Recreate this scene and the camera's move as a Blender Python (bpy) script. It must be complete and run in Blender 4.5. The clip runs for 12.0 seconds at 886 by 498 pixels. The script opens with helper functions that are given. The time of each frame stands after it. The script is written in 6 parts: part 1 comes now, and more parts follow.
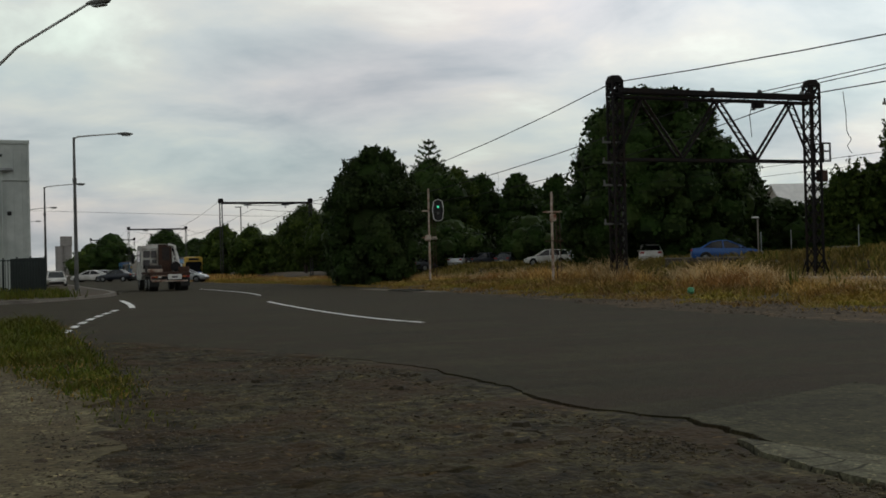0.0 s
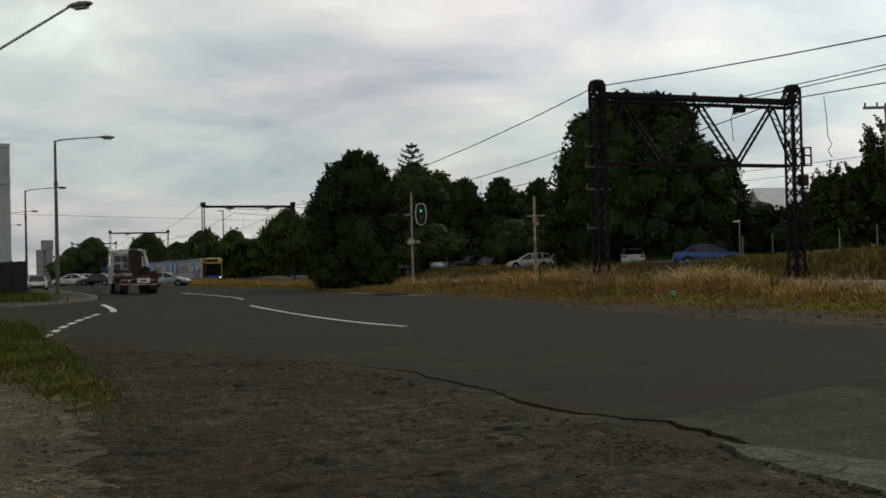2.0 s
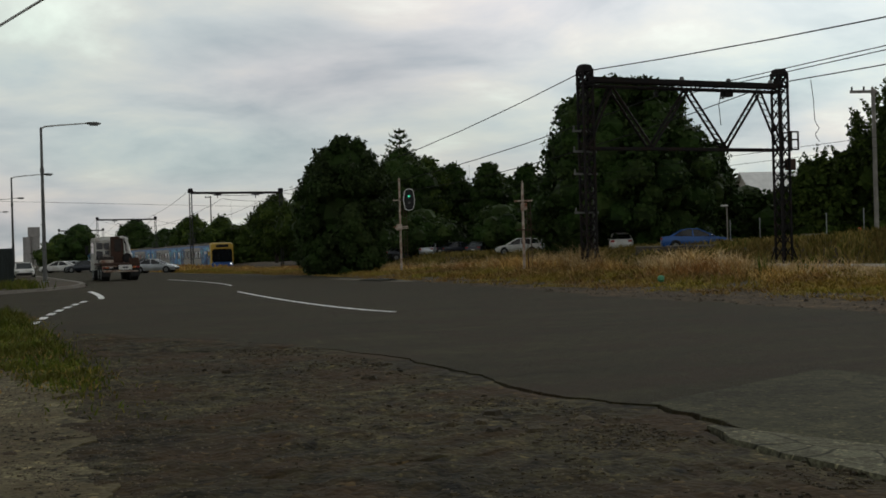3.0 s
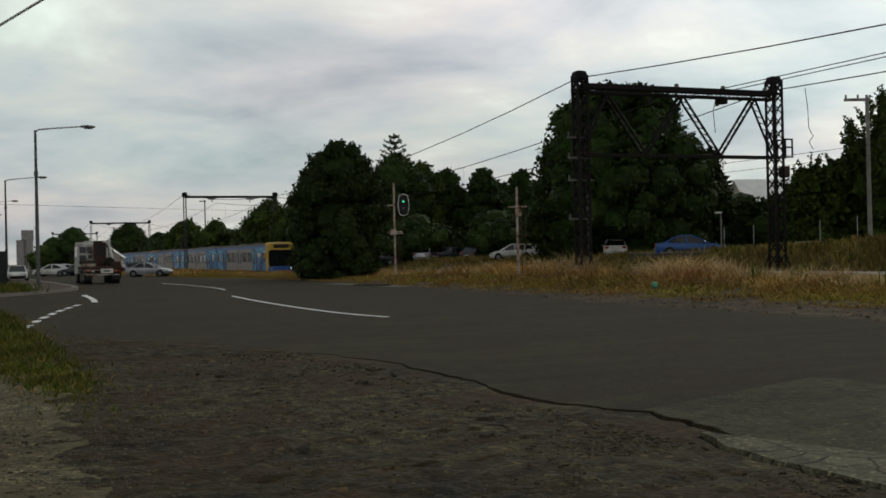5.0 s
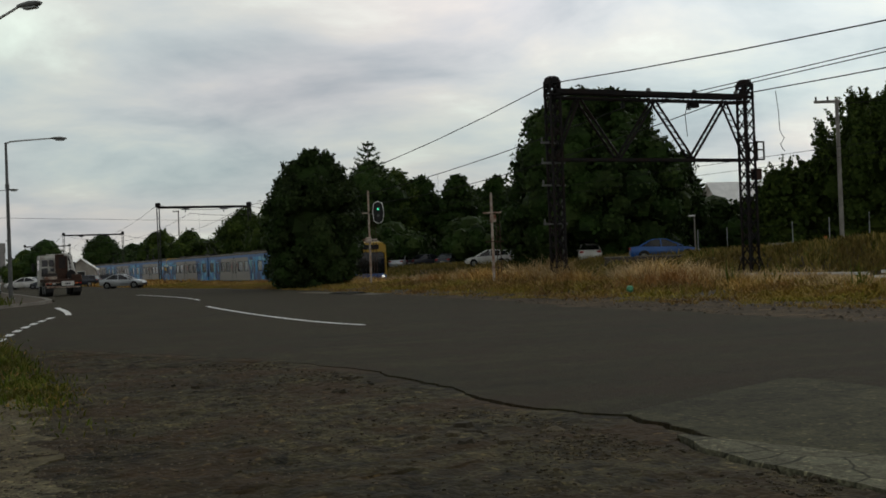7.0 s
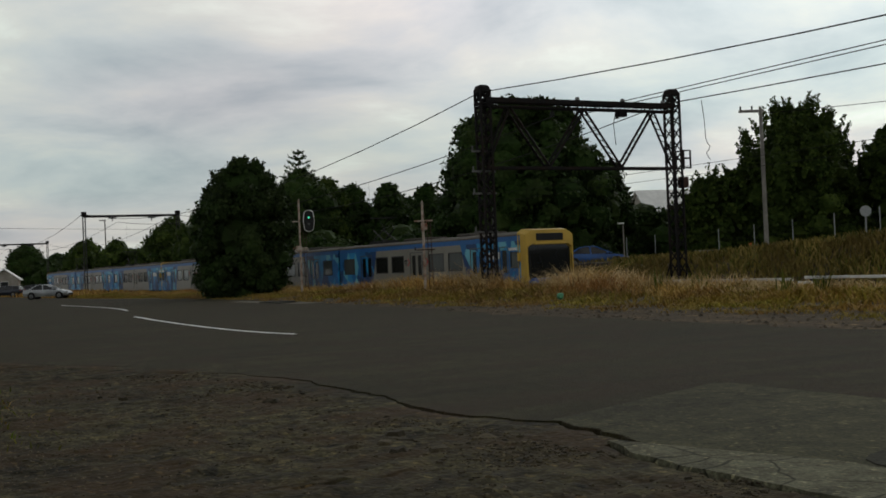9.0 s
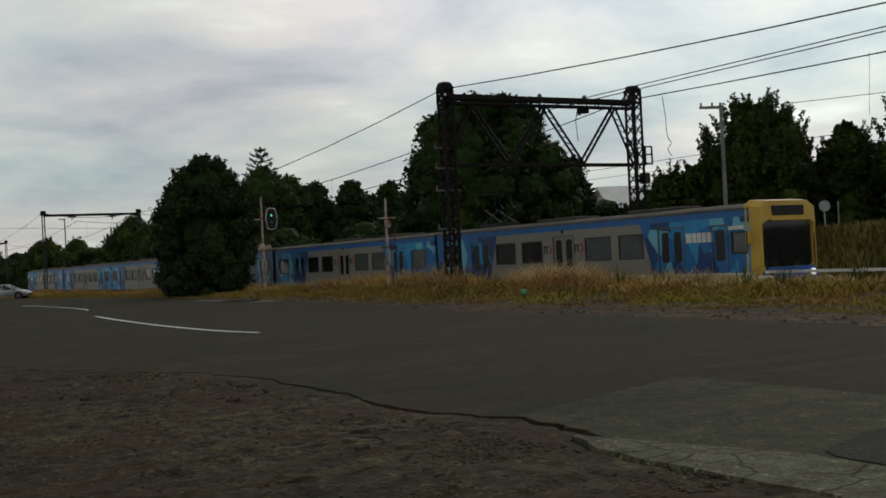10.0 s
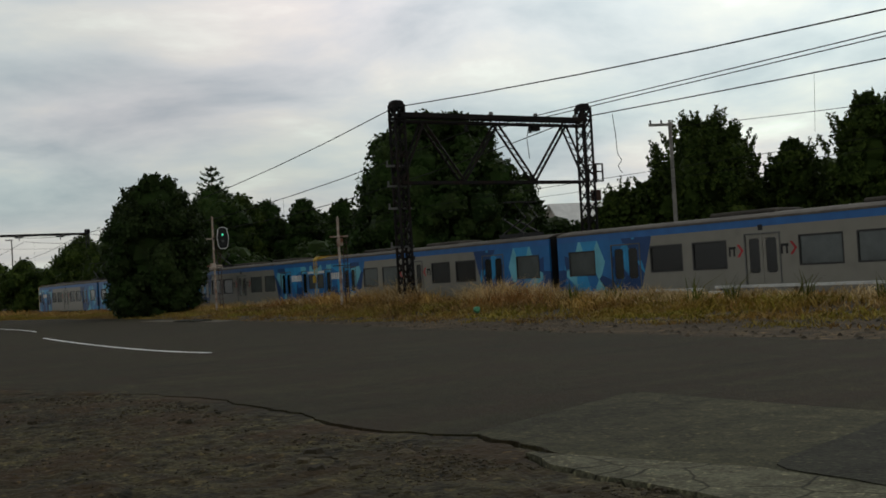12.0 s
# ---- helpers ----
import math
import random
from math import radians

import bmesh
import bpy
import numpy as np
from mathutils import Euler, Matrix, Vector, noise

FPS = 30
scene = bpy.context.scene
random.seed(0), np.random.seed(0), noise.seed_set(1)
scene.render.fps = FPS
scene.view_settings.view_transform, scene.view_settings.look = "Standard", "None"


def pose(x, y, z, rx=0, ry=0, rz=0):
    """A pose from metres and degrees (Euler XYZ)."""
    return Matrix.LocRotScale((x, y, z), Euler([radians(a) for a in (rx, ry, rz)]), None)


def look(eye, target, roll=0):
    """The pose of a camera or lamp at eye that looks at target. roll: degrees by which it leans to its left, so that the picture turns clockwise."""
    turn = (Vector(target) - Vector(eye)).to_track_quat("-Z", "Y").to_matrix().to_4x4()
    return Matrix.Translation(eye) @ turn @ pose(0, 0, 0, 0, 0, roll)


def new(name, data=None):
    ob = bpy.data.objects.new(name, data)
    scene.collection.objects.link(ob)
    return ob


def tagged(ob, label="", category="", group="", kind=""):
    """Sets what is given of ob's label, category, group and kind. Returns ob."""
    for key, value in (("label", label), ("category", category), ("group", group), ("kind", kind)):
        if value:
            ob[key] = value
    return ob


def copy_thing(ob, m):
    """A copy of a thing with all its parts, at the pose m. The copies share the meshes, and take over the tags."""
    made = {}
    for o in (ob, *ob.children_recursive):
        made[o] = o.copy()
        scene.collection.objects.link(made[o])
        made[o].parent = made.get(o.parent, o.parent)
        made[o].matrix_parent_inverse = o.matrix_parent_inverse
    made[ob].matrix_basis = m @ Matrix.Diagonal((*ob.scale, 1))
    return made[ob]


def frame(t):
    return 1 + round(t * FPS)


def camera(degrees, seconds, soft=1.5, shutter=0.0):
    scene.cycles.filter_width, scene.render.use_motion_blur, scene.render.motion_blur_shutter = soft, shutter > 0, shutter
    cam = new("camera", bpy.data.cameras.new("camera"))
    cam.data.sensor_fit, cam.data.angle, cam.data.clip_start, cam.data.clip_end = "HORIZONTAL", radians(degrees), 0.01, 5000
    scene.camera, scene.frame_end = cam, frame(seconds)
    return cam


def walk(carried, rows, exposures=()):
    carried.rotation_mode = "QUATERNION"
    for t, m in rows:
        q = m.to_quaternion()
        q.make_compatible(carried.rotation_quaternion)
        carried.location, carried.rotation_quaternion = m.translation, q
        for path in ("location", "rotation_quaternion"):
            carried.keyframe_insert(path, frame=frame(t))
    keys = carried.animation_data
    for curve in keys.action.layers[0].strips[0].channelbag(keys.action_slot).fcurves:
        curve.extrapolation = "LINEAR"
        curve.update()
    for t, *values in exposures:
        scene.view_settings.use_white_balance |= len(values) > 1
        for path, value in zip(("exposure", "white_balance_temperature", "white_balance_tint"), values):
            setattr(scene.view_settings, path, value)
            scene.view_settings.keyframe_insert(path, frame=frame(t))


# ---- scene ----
# ---- camera: a hand-held pan from one standing point ----
cam = camera(42.0, 12.0, soft=1.7)
PATH = [
    (0.0, pose(0, 0, 1.6, 90.59, 1.40, -0.02)),
    (0.5, pose(0, 0, 1.6, 90.48, 1.58, -0.26)),
    (1.0, pose(0, 0, 1.6, 90.51, 1.63, -0.68)),
    (1.5, pose(0, 0, 1.6, 90.67, 1.38, -1.08)),
    (2.0, pose(0, 0, 1.6, 90.76, 1.40, -0.87)),
    (2.5, pose(0, 0, 1.6, 90.72, 1.81, -0.97)),
    (3.0, pose(0, 0, 1.6, 90.02, 1.64, -1.45)),
    (3.2, pose(0, 0, 1.6, 90.19, 1.63, -1.49)),
    (5.0, pose(0, 0, 1.6, 90.28, 1.32, -1.74)),
    (5.5, pose(0, 0, 1.6, 90.50, 1.50, -1.88)),
    (6.0, pose(0, 0, 1.6, 90.60, 1.69, -2.22)),
    (6.5, pose(0, 0, 1.6, 90.58, 2.06, -2.68)),
    (8.3, pose(0, 0, 1.6, 90.83, 2.14, -4.99)),
    (8.5, pose(0, 0, 1.6, 90.89, 2.34, -5.76)),
    (9.0, pose(0, 0, 1.6, 90.85, 2.47, -6.37)),
    (9.5, pose(0, 0, 1.6, 90.77, 2.66, -7.77)),
    (10.0, pose(0, 0, 1.6, 90.62, 2.86, -8.18)),
    (10.5, pose(0, 0, 1.6, 90.48, 2.92, -8.23)),
    (11.0, pose(0, 0, 1.6, 90.64, 3.13, -9.12)),
    (11.5, pose(0, 0, 1.6, 91.13, 3.33, -9.93)),
    (12.0, pose(0, 0, 1.6, 91.38, 3.34, -10.52)),
]
walk(cam, PATH, [(0.0, 0.0), (6.5, -0.02), (8.5, -0.11), (12.0, -0.09)])

# ---- world, sun and exposure ----
scene.view_settings.exposure = 0.0
SUN_AZ, SUN_EL = radians(35), radians(38)


def make_world():
    world = bpy.data.worlds.new("overcast_sky")
    scene.world = world
    world.use_nodes = True
    nt = world.node_tree
    nt.nodes.clear()
    N = nt.nodes.new
    L = nt.links.new
    out = N("ShaderNodeOutputWorld")
    bg = N("ShaderNodeBackground")
    sky = N("ShaderNodeTexSky")
    sky.sky_type = "NISHITA"
    sky.sun_disc = False
    sky.sun_elevation = SUN_EL
    sky.sun_rotation = SUN_AZ
    dim = N("ShaderNodeMix")
    dim.data_type, dim.blend_type = "RGBA", "MULTIPLY"
    dim.inputs[0].default_value = 1.0
    dim.inputs[7].default_value = (0.09, 0.09, 0.09, 1)
    L(sky.outputs[0], dim.inputs[6])
    tc = N("ShaderNodeTexCoord")
    sep = N("ShaderNodeSeparateXYZ")
    L(tc.outputs["Generated"], sep.inputs[0])
    # the cloud layer: directions laid onto a level plane overhead
    lift = N("ShaderNodeMath")
    lift.operation = "ADD"
    lift.inputs[1].default_value = 0.22
    high = N("ShaderNodeMath")
    high.operation = "MAXIMUM"
    high.inputs[1].default_value = 0.0
    L(sep.outputs[2], high.inputs[0])
    L(high.outputs[0], lift.inputs[0])
    px, py = N("ShaderNodeMath"), N("ShaderNodeMath")
    for m, k in ((px, 0), (py, 1)):
        m.operation = "DIVIDE"
        L(sep.outputs[k], m.inputs[0])
        L(lift.outputs[0], m.inputs[1])
    plane = N("ShaderNodeCombineXYZ")
    L(px.outputs[0], plane.inputs[0])
    L(py.outputs[0], plane.inputs[1])
    turn = N("ShaderNodeMapping")
    turn.inputs["Rotation"].default_value = (0, 0, radians(24))
    turn.inputs["Scale"].default_value = (1.0, 1.1, 1)
    turn.inputs["Location"].default_value = (0.6, 0.35, 0)
    L(plane.outputs[0], turn.inputs[0])
    big = N("ShaderNodeTexNoise")
    big.inputs["Scale"].default_value = 1.55
    big.inputs["Detail"].default_value = 7
    big.inputs["Roughness"].default_value = 0.55
    big.inputs["Distortion"].default_value = 0.25
    L(turn.outputs[0], big.inputs["Vector"])
    ramp = N("ShaderNodeValToRGB")
    e = ramp.color_ramp.elements
    e[0].position, e[0].color = 0.34, (0.44, 0.48, 0.53, 1)
    e[1].position, e[1].color = 0.70, (0.96, 0.97, 0.91, 1)
    m = e.new(0.48)
    m.color = (0.62, 0.63, 0.66, 1)
    m = e.new(0.57)
    m.color = (0.735, 0.71, 0.695, 1)
    L(big.outputs[0], ramp.inputs[0])
    # brighter overhead than at the horizon
    rise = N("ShaderNodeMapRange")
    rise.inputs[1].default_value, rise.inputs[2].default_value = 0.0, 0.3
    rise.inputs[3].default_value, rise.inputs[4].default_value = 0.76, 1.1
    L(sep.outputs[2], rise.inputs[0])
    # unseen darkening high overhead, added to weaken the skylight on the ground
    zenith_dim = N("ShaderNodeMapRange")
    zenith_dim.inputs[1].default_value, zenith_dim.inputs[2].default_value = 0.28, 0.75
    zenith_dim.inputs[3].default_value, zenith_dim.inputs[4].default_value = 1.0, 0.26
    L(sep.outputs[2], zenith_dim.inputs[0])
    both = N("ShaderNodeMath")
    both.operation = "MULTIPLY"
    L(rise.outputs[0], both.inputs[0])
    L(zenith_dim.outputs[0], both.inputs[1])
    scale = N("ShaderNodeMix")
    scale.data_type, scale.blend_type = "RGBA", "MULTIPLY"
    scale.inputs[0].default_value = 1.0
    L(ramp.outputs[0], scale.inputs[6])
    # thinner, brighter cloud round the hidden sun
    dot = N("ShaderNodeVectorMath")
    dot.operation = "DOT_PRODUCT"
    dot.inputs[1].default_value = (math.sin(SUN_AZ) * math.cos(SUN_EL), math.cos(SUN_AZ) * math.cos(SUN_EL), math.sin(SUN_EL))
    L(tc.outputs["Generated"], dot.inputs[0])
    glow = N("ShaderNodeMapRange")
    glow.inputs[1].default_value, glow.inputs[2].default_value = 0.72, 1.0
    glow.inputs[3].default_value, glow.inputs[4].default_value = 0.93, 1.6
    L(dot.outputs["Value"], glow.inputs[0])
    lit = N("ShaderNodeMath")
    lit.operation = "MULTIPLY"
    L(both.outputs[0], lit.inputs[0])
    L(glow.outputs[0], lit.inputs[1])
    L(lit.outputs[0], scale.inputs[7])
    # faint pink and green-grey drifts in the cloud
    drift = N("ShaderNodeTexNoise")
    drift.inputs["Scale"].default_value = 0.7
    drift.inputs["Detail"].default_value = 1
    L(plane.outputs[0], drift.inputs["Vector"])
    hue = N("ShaderNodeValToRGB")
    hue.color_ramp.elements[0].position, hue.color_ramp.elements[0].color = 0.38, (0.89, 1.0, 0.945, 1)
    hue.color_ramp.elements[1].position, hue.color_ramp.elements[1].color = 0.62, (0.985, 0.95, 0.93, 1)
    L(drift.outputs[0], hue.inputs[0])
    tint = N("ShaderNodeMix")
    tint.data_type, tint.blend_type = "RGBA", "MULTIPLY"
    tint.inputs[0].default_value = 1.0
    L(scale.outputs[2], tint.inputs[6])
    L(hue.outputs[0], tint.inputs[7])
    mix = N("ShaderNodeMix")
    mix.data_type = "RGBA"
    mix.inputs[0].default_value = 0.95
    L(dim.outputs[2], mix.inputs[6])
    L(tint.outputs[2], mix.inputs[7])
    L(mix.outputs[2], bg.inputs[0])
    bg.inputs[1].default_value = 1.12
    L(bg.outputs[0], out.inputs[0])


make_world()
sun = new("sun", bpy.data.lights.new("sun", "SUN"))
sun.data.energy, sun.data.angle, sun.data.color = 0.5, radians(14), (1, 0.96, 0.9)
sun.matrix_world = look((0, 0, 0), (-math.sin(SUN_AZ) * math.cos(SUN_EL), -math.cos(SUN_AZ) * math.cos(SUN_EL), -math.sin(SUN_EL)))

# ---- the plan: a along the railway towards the near end, b across it, away from the road ----
TURN = -68.17
TRACK = pose(0, 0, 0, 0, 0, TURN)
RAIL_Z = -0.62
NEAR_TRACK, FAR_TRACK = 33.1, 37.2
NEAR_TOWER, FAR_TOWER = 29.0, 40.9
rng = np.random.default_rng(7)


def plan(a, b, z=0.0, rx=0, ry=0, turn=0):
    """A pose in the plan, turned from the railway's direction."""
    return TRACK @ pose(a, b, z, rx, ry, turn)


def ramp_of(x, *pairs):
    return float(np.interp(x, [p[0] for p in pairs], [p[1] for p in pairs]))


# ---- materials ----
def mat(name, colour, rough=0.8, metal=0.0, vary=0.25, grain=8.0, stain=0.8, bump=0.15, second=None, spec=0.3,
        rand=0.0, island=0.0, emit=None, strength=1.0, big=0.35):
    """A procedural surface: fine grain and broad stains over a base colour, with relief."""
    m = bpy.data.materials.new(name)
    m.use_nodes = True
    nt = m.node_tree
    N, L = nt.nodes.new, nt.links.new
    bsdf = nt.nodes["Principled BSDF"]
    bsdf.inputs["Roughness"].default_value = rough
    bsdf.inputs["Metallic"].default_value = metal
    bsdf.inputs["Specular IOR Level"].default_value = spec
    tc = N("ShaderNodeTexCoord")
    fine, broad = N("ShaderNodeTexNoise"), N("ShaderNodeTexNoise")
    fine.inputs["Scale"].default_value, fine.inputs["Detail"].default_value = grain, 6
    broad.inputs["Scale"].default_value, broad.inputs["Detail"].default_value = stain, 4
    for t in (fine, broad):
        L(tc.outputs["Object"], t.inputs["Vector"])
    dark = tuple(c * (1 - vary) for c in colour) + (1,)
    light = tuple(min(1, c * (1 + vary)) for c in colour) + (1,)
    r = N("ShaderNodeValToRGB")
    r.color_ramp.elements[0].position, r.color_ramp.elements[0].color = 0.3, dark
    r.color_ramp.elements[1].position, r.color_ramp.elements[1].color = 0.7, light
    L(fine.outputs[0], r.inputs[0])
    two = N("ShaderNodeMix")
    two.data_type = "RGBA"
    sec = second or tuple(c * (1 - big) for c in colour)
    two.inputs[7].default_value = (*sec, 1)
    rr = N("ShaderNodeMapRange")
    rr.inputs[1].default_value, rr.inputs[2].default_value = 0.45, 0.68
    L(broad.outputs[0], rr.inputs[0])
    L(rr.outputs[0], two.inputs[0])
    L(r.outputs[0], two.inputs[6])
    col = two.outputs[2]
    if rand or island:
        info = N("ShaderNodeObjectInfo") if rand else N("ShaderNodeNewGeometry")
        value = info.outputs["Random"] if rand else info.outputs["Random Per Island"]
        span = rand or island
        k = N("ShaderNodeMapRange")
        k.inputs[3].default_value, k.inputs[4].default_value = 1 - span, 1 + span
        L(value, k.inputs[0])
        x = N("ShaderNodeMix")
        x.data_type, x.blend_type = "RGBA", "MULTIPLY"
        x.inputs[0].default_value = 1.0
        L(col, x.inputs[6])
        L(k.outputs[0], x.inputs[7])
        col = x.outputs[2]
    L(col, bsdf.inputs["Base Color"])
    if bump:
        b = N("ShaderNodeBump")
        b.inputs["Strength"].default_value = bump
        b.inputs["Distance"].default_value = 0.02
        L(fine.outputs[0], b.inputs["Height"])
        L(b.outputs[0], bsdf.inputs["Normal"])
    if emit:
        bsdf.inputs["Emission Color"].default_value = (*emit, 1)
        bsdf.inputs["Emission Strength"].default_value = strength
    return m


def foliage(name, colours, rough=0.6, drift=None, patch=0.5):
    """Leaves or blades: each island takes its own tone between the colours."""
    m = bpy.data.materials.new(name)
    m.use_nodes = True
    nt = m.node_tree
    N, L = nt.nodes.new, nt.links.new
    bsdf = nt.nodes["Principled BSDF"]
    bsdf.inputs["Roughness"].default_value = rough
    bsdf.inputs["Specular IOR Level"].default_value = 0.05
    geo = N("ShaderNodeNewGeometry")
    r = N("ShaderNodeValToRGB")
    r.color_ramp.elements[0].color = (*colours[0], 1)
    r.color_ramp.elements[1].color = (*colours[-1], 1)
    for i, c in enumerate(colours[1:-1], 1):
        r.color_ramp.elements.new(i / (len(colours) - 1)).color = (*c, 1)
    L(geo.outputs["Random Per Island"], r.inputs[0])
    tc, broad = N("ShaderNodeTexCoord"), N("ShaderNodeTexNoise")
    broad.inputs["Scale"].default_value = 0.35
    broad.inputs["Detail"].default_value = 3
    L(tc.outputs["Object"], broad.inputs["Vector"])
    k = N("ShaderNodeMapRange")
    k.inputs[1].default_value, k.inputs[2].default_value = 0.3, 0.7
    k.inputs[3].default_value, k.inputs[4].default_value = 0.65, 1.3
    L(broad.outputs[0], k.inputs[0])
    x = N("ShaderNodeMix")
    x.data_type, x.blend_type = "RGBA", "MULTIPLY"
    x.inputs[0].default_value = 1.0
    L(r.outputs[0], x.inputs[6])
    L(k.outputs[0], x.inputs[7])
    col = x.outputs[2]
    if drift:
        blot = N("ShaderNodeTexNoise")
        blot.inputs["Scale"].default_value, blot.inputs["Detail"].default_value = patch, 4
        L(tc.outputs["Object"], blot.inputs["Vector"])
        lim = N("ShaderNodeMapRange")
        lim.inputs[1].default_value, lim.inputs[2].default_value, lim.inputs[4].default_value = 0.46, 0.62, 0.85
        L(blot.outputs[0], lim.inputs[0])
        y = N("ShaderNodeMix")
        y.data_type = "RGBA"
        y.inputs[7].default_value = (*drift, 1)
        L(lim.outputs[0], y.inputs[0])
        L(col, y.inputs[6])
        col = y.outputs[2]
    L(col, bsdf.inputs["Base Color"])
    return m


def asphalt_mat(name, colour, cracks, speckle, stain_colour, stones=0.0, patch=None, mottle=0.0, crack_width=0.011, crack_tone=0.45):
    """Road surface: stone speckle, broad stains, streaks of wear and fine crack lines."""
    m = mat(name, colour, 0.92, vary=speckle, grain=28, stain=0.22, bump=0.5, second=stain_colour, spec=0.15)
    nt = m.node_tree
    N, L = nt.nodes.new, nt.links.new
    bsdf = nt.nodes["Principled BSDF"]
    base = bsdf.inputs["Base Color"].links[0].from_socket
    tc = [n for n in nt.nodes if n.type == "TEX_COORD"][0]
    mp = N("ShaderNodeMapping")
    mp.inputs["Rotation"].default_value = (0, 0, radians(TURN))
    mp.inputs["Scale"].default_value = (1.2, 0.12, 1)
    L(tc.outputs["Object"], mp.inputs[0])
    streak = N("ShaderNodeTexNoise")
    streak.inputs["Scale"].default_value, streak.inputs["Detail"].default_value = 1.3, 5
    L(mp.outputs[0], streak.inputs["Vector"])
    k = N("ShaderNodeMapRange")
    k.inputs[1].default_value, k.inputs[2].default_value = 0.3, 0.7
    k.inputs[3].default_value, k.inputs[4].default_value = 0.78, 1.25
    L(streak.outputs[0], k.inputs[0])
    x = N("ShaderNodeMix")
    x.data_type, x.blend_type = "RGBA", "MULTIPLY"
    x.inputs[0].default_value = 1.0
    L(base, x.inputs[6])
    L(k.outputs[0], x.inputs[7])
    out = x.outputs[2]
    if mottle:
        mid = N("ShaderNodeTexNoise")
        mid.inputs["Scale"].default_value, mid.inputs["Detail"].default_value = 3.2, 8
        mid.inputs["Roughness"].default_value = 0.7
        L(tc.outputs["Object"], mid.inputs["Vector"])
        mk = N("ShaderNodeMapRange")
        mk.inputs[1].default_value, mk.inputs[2].default_value = 0.35, 0.65
        mk.inputs[3].default_value, mk.inputs[4].default_value = 1 - mottle, 1 + mottle
        L(mid.outputs[0], mk.inputs[0])
        mm = N("ShaderNodeMix")
        mm.data_type, mm.blend_type = "RGBA", "MULTIPLY"
        mm.inputs[0].default_value = 1.0
        L(out, mm.inputs[6])
        L(mk.outputs[0], mm.inputs[7])
        out = mm.outputs[2]
    if patch:
        blot = N("ShaderNodeTexNoise")
        blot.inputs["Scale"].default_value, blot.inputs["Detail"].default_value = 0.75, 8
        blot.inputs["Roughness"].default_value = 0.65
        L(tc.outputs["Object"], blot.inputs["Vector"])
        lim = N("ShaderNodeMapRange")
        lim.inputs[1].default_value, lim.inputs[2].default_value = 0.46, 0.6
        L(blot.outputs[0], lim.inputs[0])
        p = N("ShaderNodeMix")
        p.data_type = "RGBA"
        p.inputs[7].default_value = (*patch, 1)
        L(lim.outputs[0], p.inputs[0])
        L(out, p.inputs[6])
        out = p.outputs[2]
    if stones:
        peb = N("ShaderNodeTexVoronoi")
        peb.inputs["Scale"].default_value = stones
        L(tc.outputs["Object"], peb.inputs["Vector"])
        sp = N("ShaderNodeSeparateColor")
        L(peb.outputs["Color"], sp.inputs[0])
        tone = N("ShaderNodeValToRGB")
        tone.color_ramp.elements[0].color = (0.72, 0.72, 0.72, 1)
        tone.color_ramp.elements[1].color = (2.3, 2.2, 2.0, 1)
        for pos, v in ((0.3, 0.92), (0.85, 1.05), (0.95, 1.25)):
            tone.color_ramp.elements.new(pos).color = (v, v, v, 1)
        L(sp.outputs[0], tone.inputs[0])
        z = N("ShaderNodeMix")
        z.data_type, z.blend_type = "RGBA", "MULTIPLY"
        z.inputs[0].default_value = 1.0
        L(out, z.inputs[6])
        L(tone.outputs[0], z.inputs[7])
        out = z.outputs[2]
        bump = [n for n in nt.nodes if n.type == "BUMP"][0]
        L(peb.outputs["Distance"], bump.inputs["Height"])
        bump.invert = True
    if cracks:
        warp = N("ShaderNodeTexNoise")
        warp.inputs["Scale"].default_value = 1.6
        L(tc.outputs["Object"], warp.inputs["Vector"])
        add = N("ShaderNodeMix")
        add.data_type = "VECTOR"
        add.inputs[0].default_value = 0.25
        L(tc.outputs["Object"], add.inputs[4])
        L(warp.outputs["Color"], add.inputs[5])
        cell = N("ShaderNodeTexVoronoi")
        cell.feature = "DISTANCE_TO_EDGE"
        cell.inputs["Scale"].default_value = cracks
        L(add.outputs[1], cell.inputs["Vector"])
        line = N("ShaderNodeMapRange")
        line.inputs[1].default_value, line.inputs[2].default_value = 0.25 * crack_width, crack_width
        line.inputs[3].default_value, line.inputs[4].default_value = crack_tone, 1.0
        L(cell.outputs["Distance"], line.inputs[0])
        y = N("ShaderNodeMix")
        y.data_type, y.blend_type = "RGBA", "MULTIPLY"
        y.inputs[0].default_value = 1.0
        L(out, y.inputs[6])
        L(line.outputs[0], y.inputs[7])
        out = y.outputs[2]
    L(out, bsdf.inputs["Base Color"])
    return m


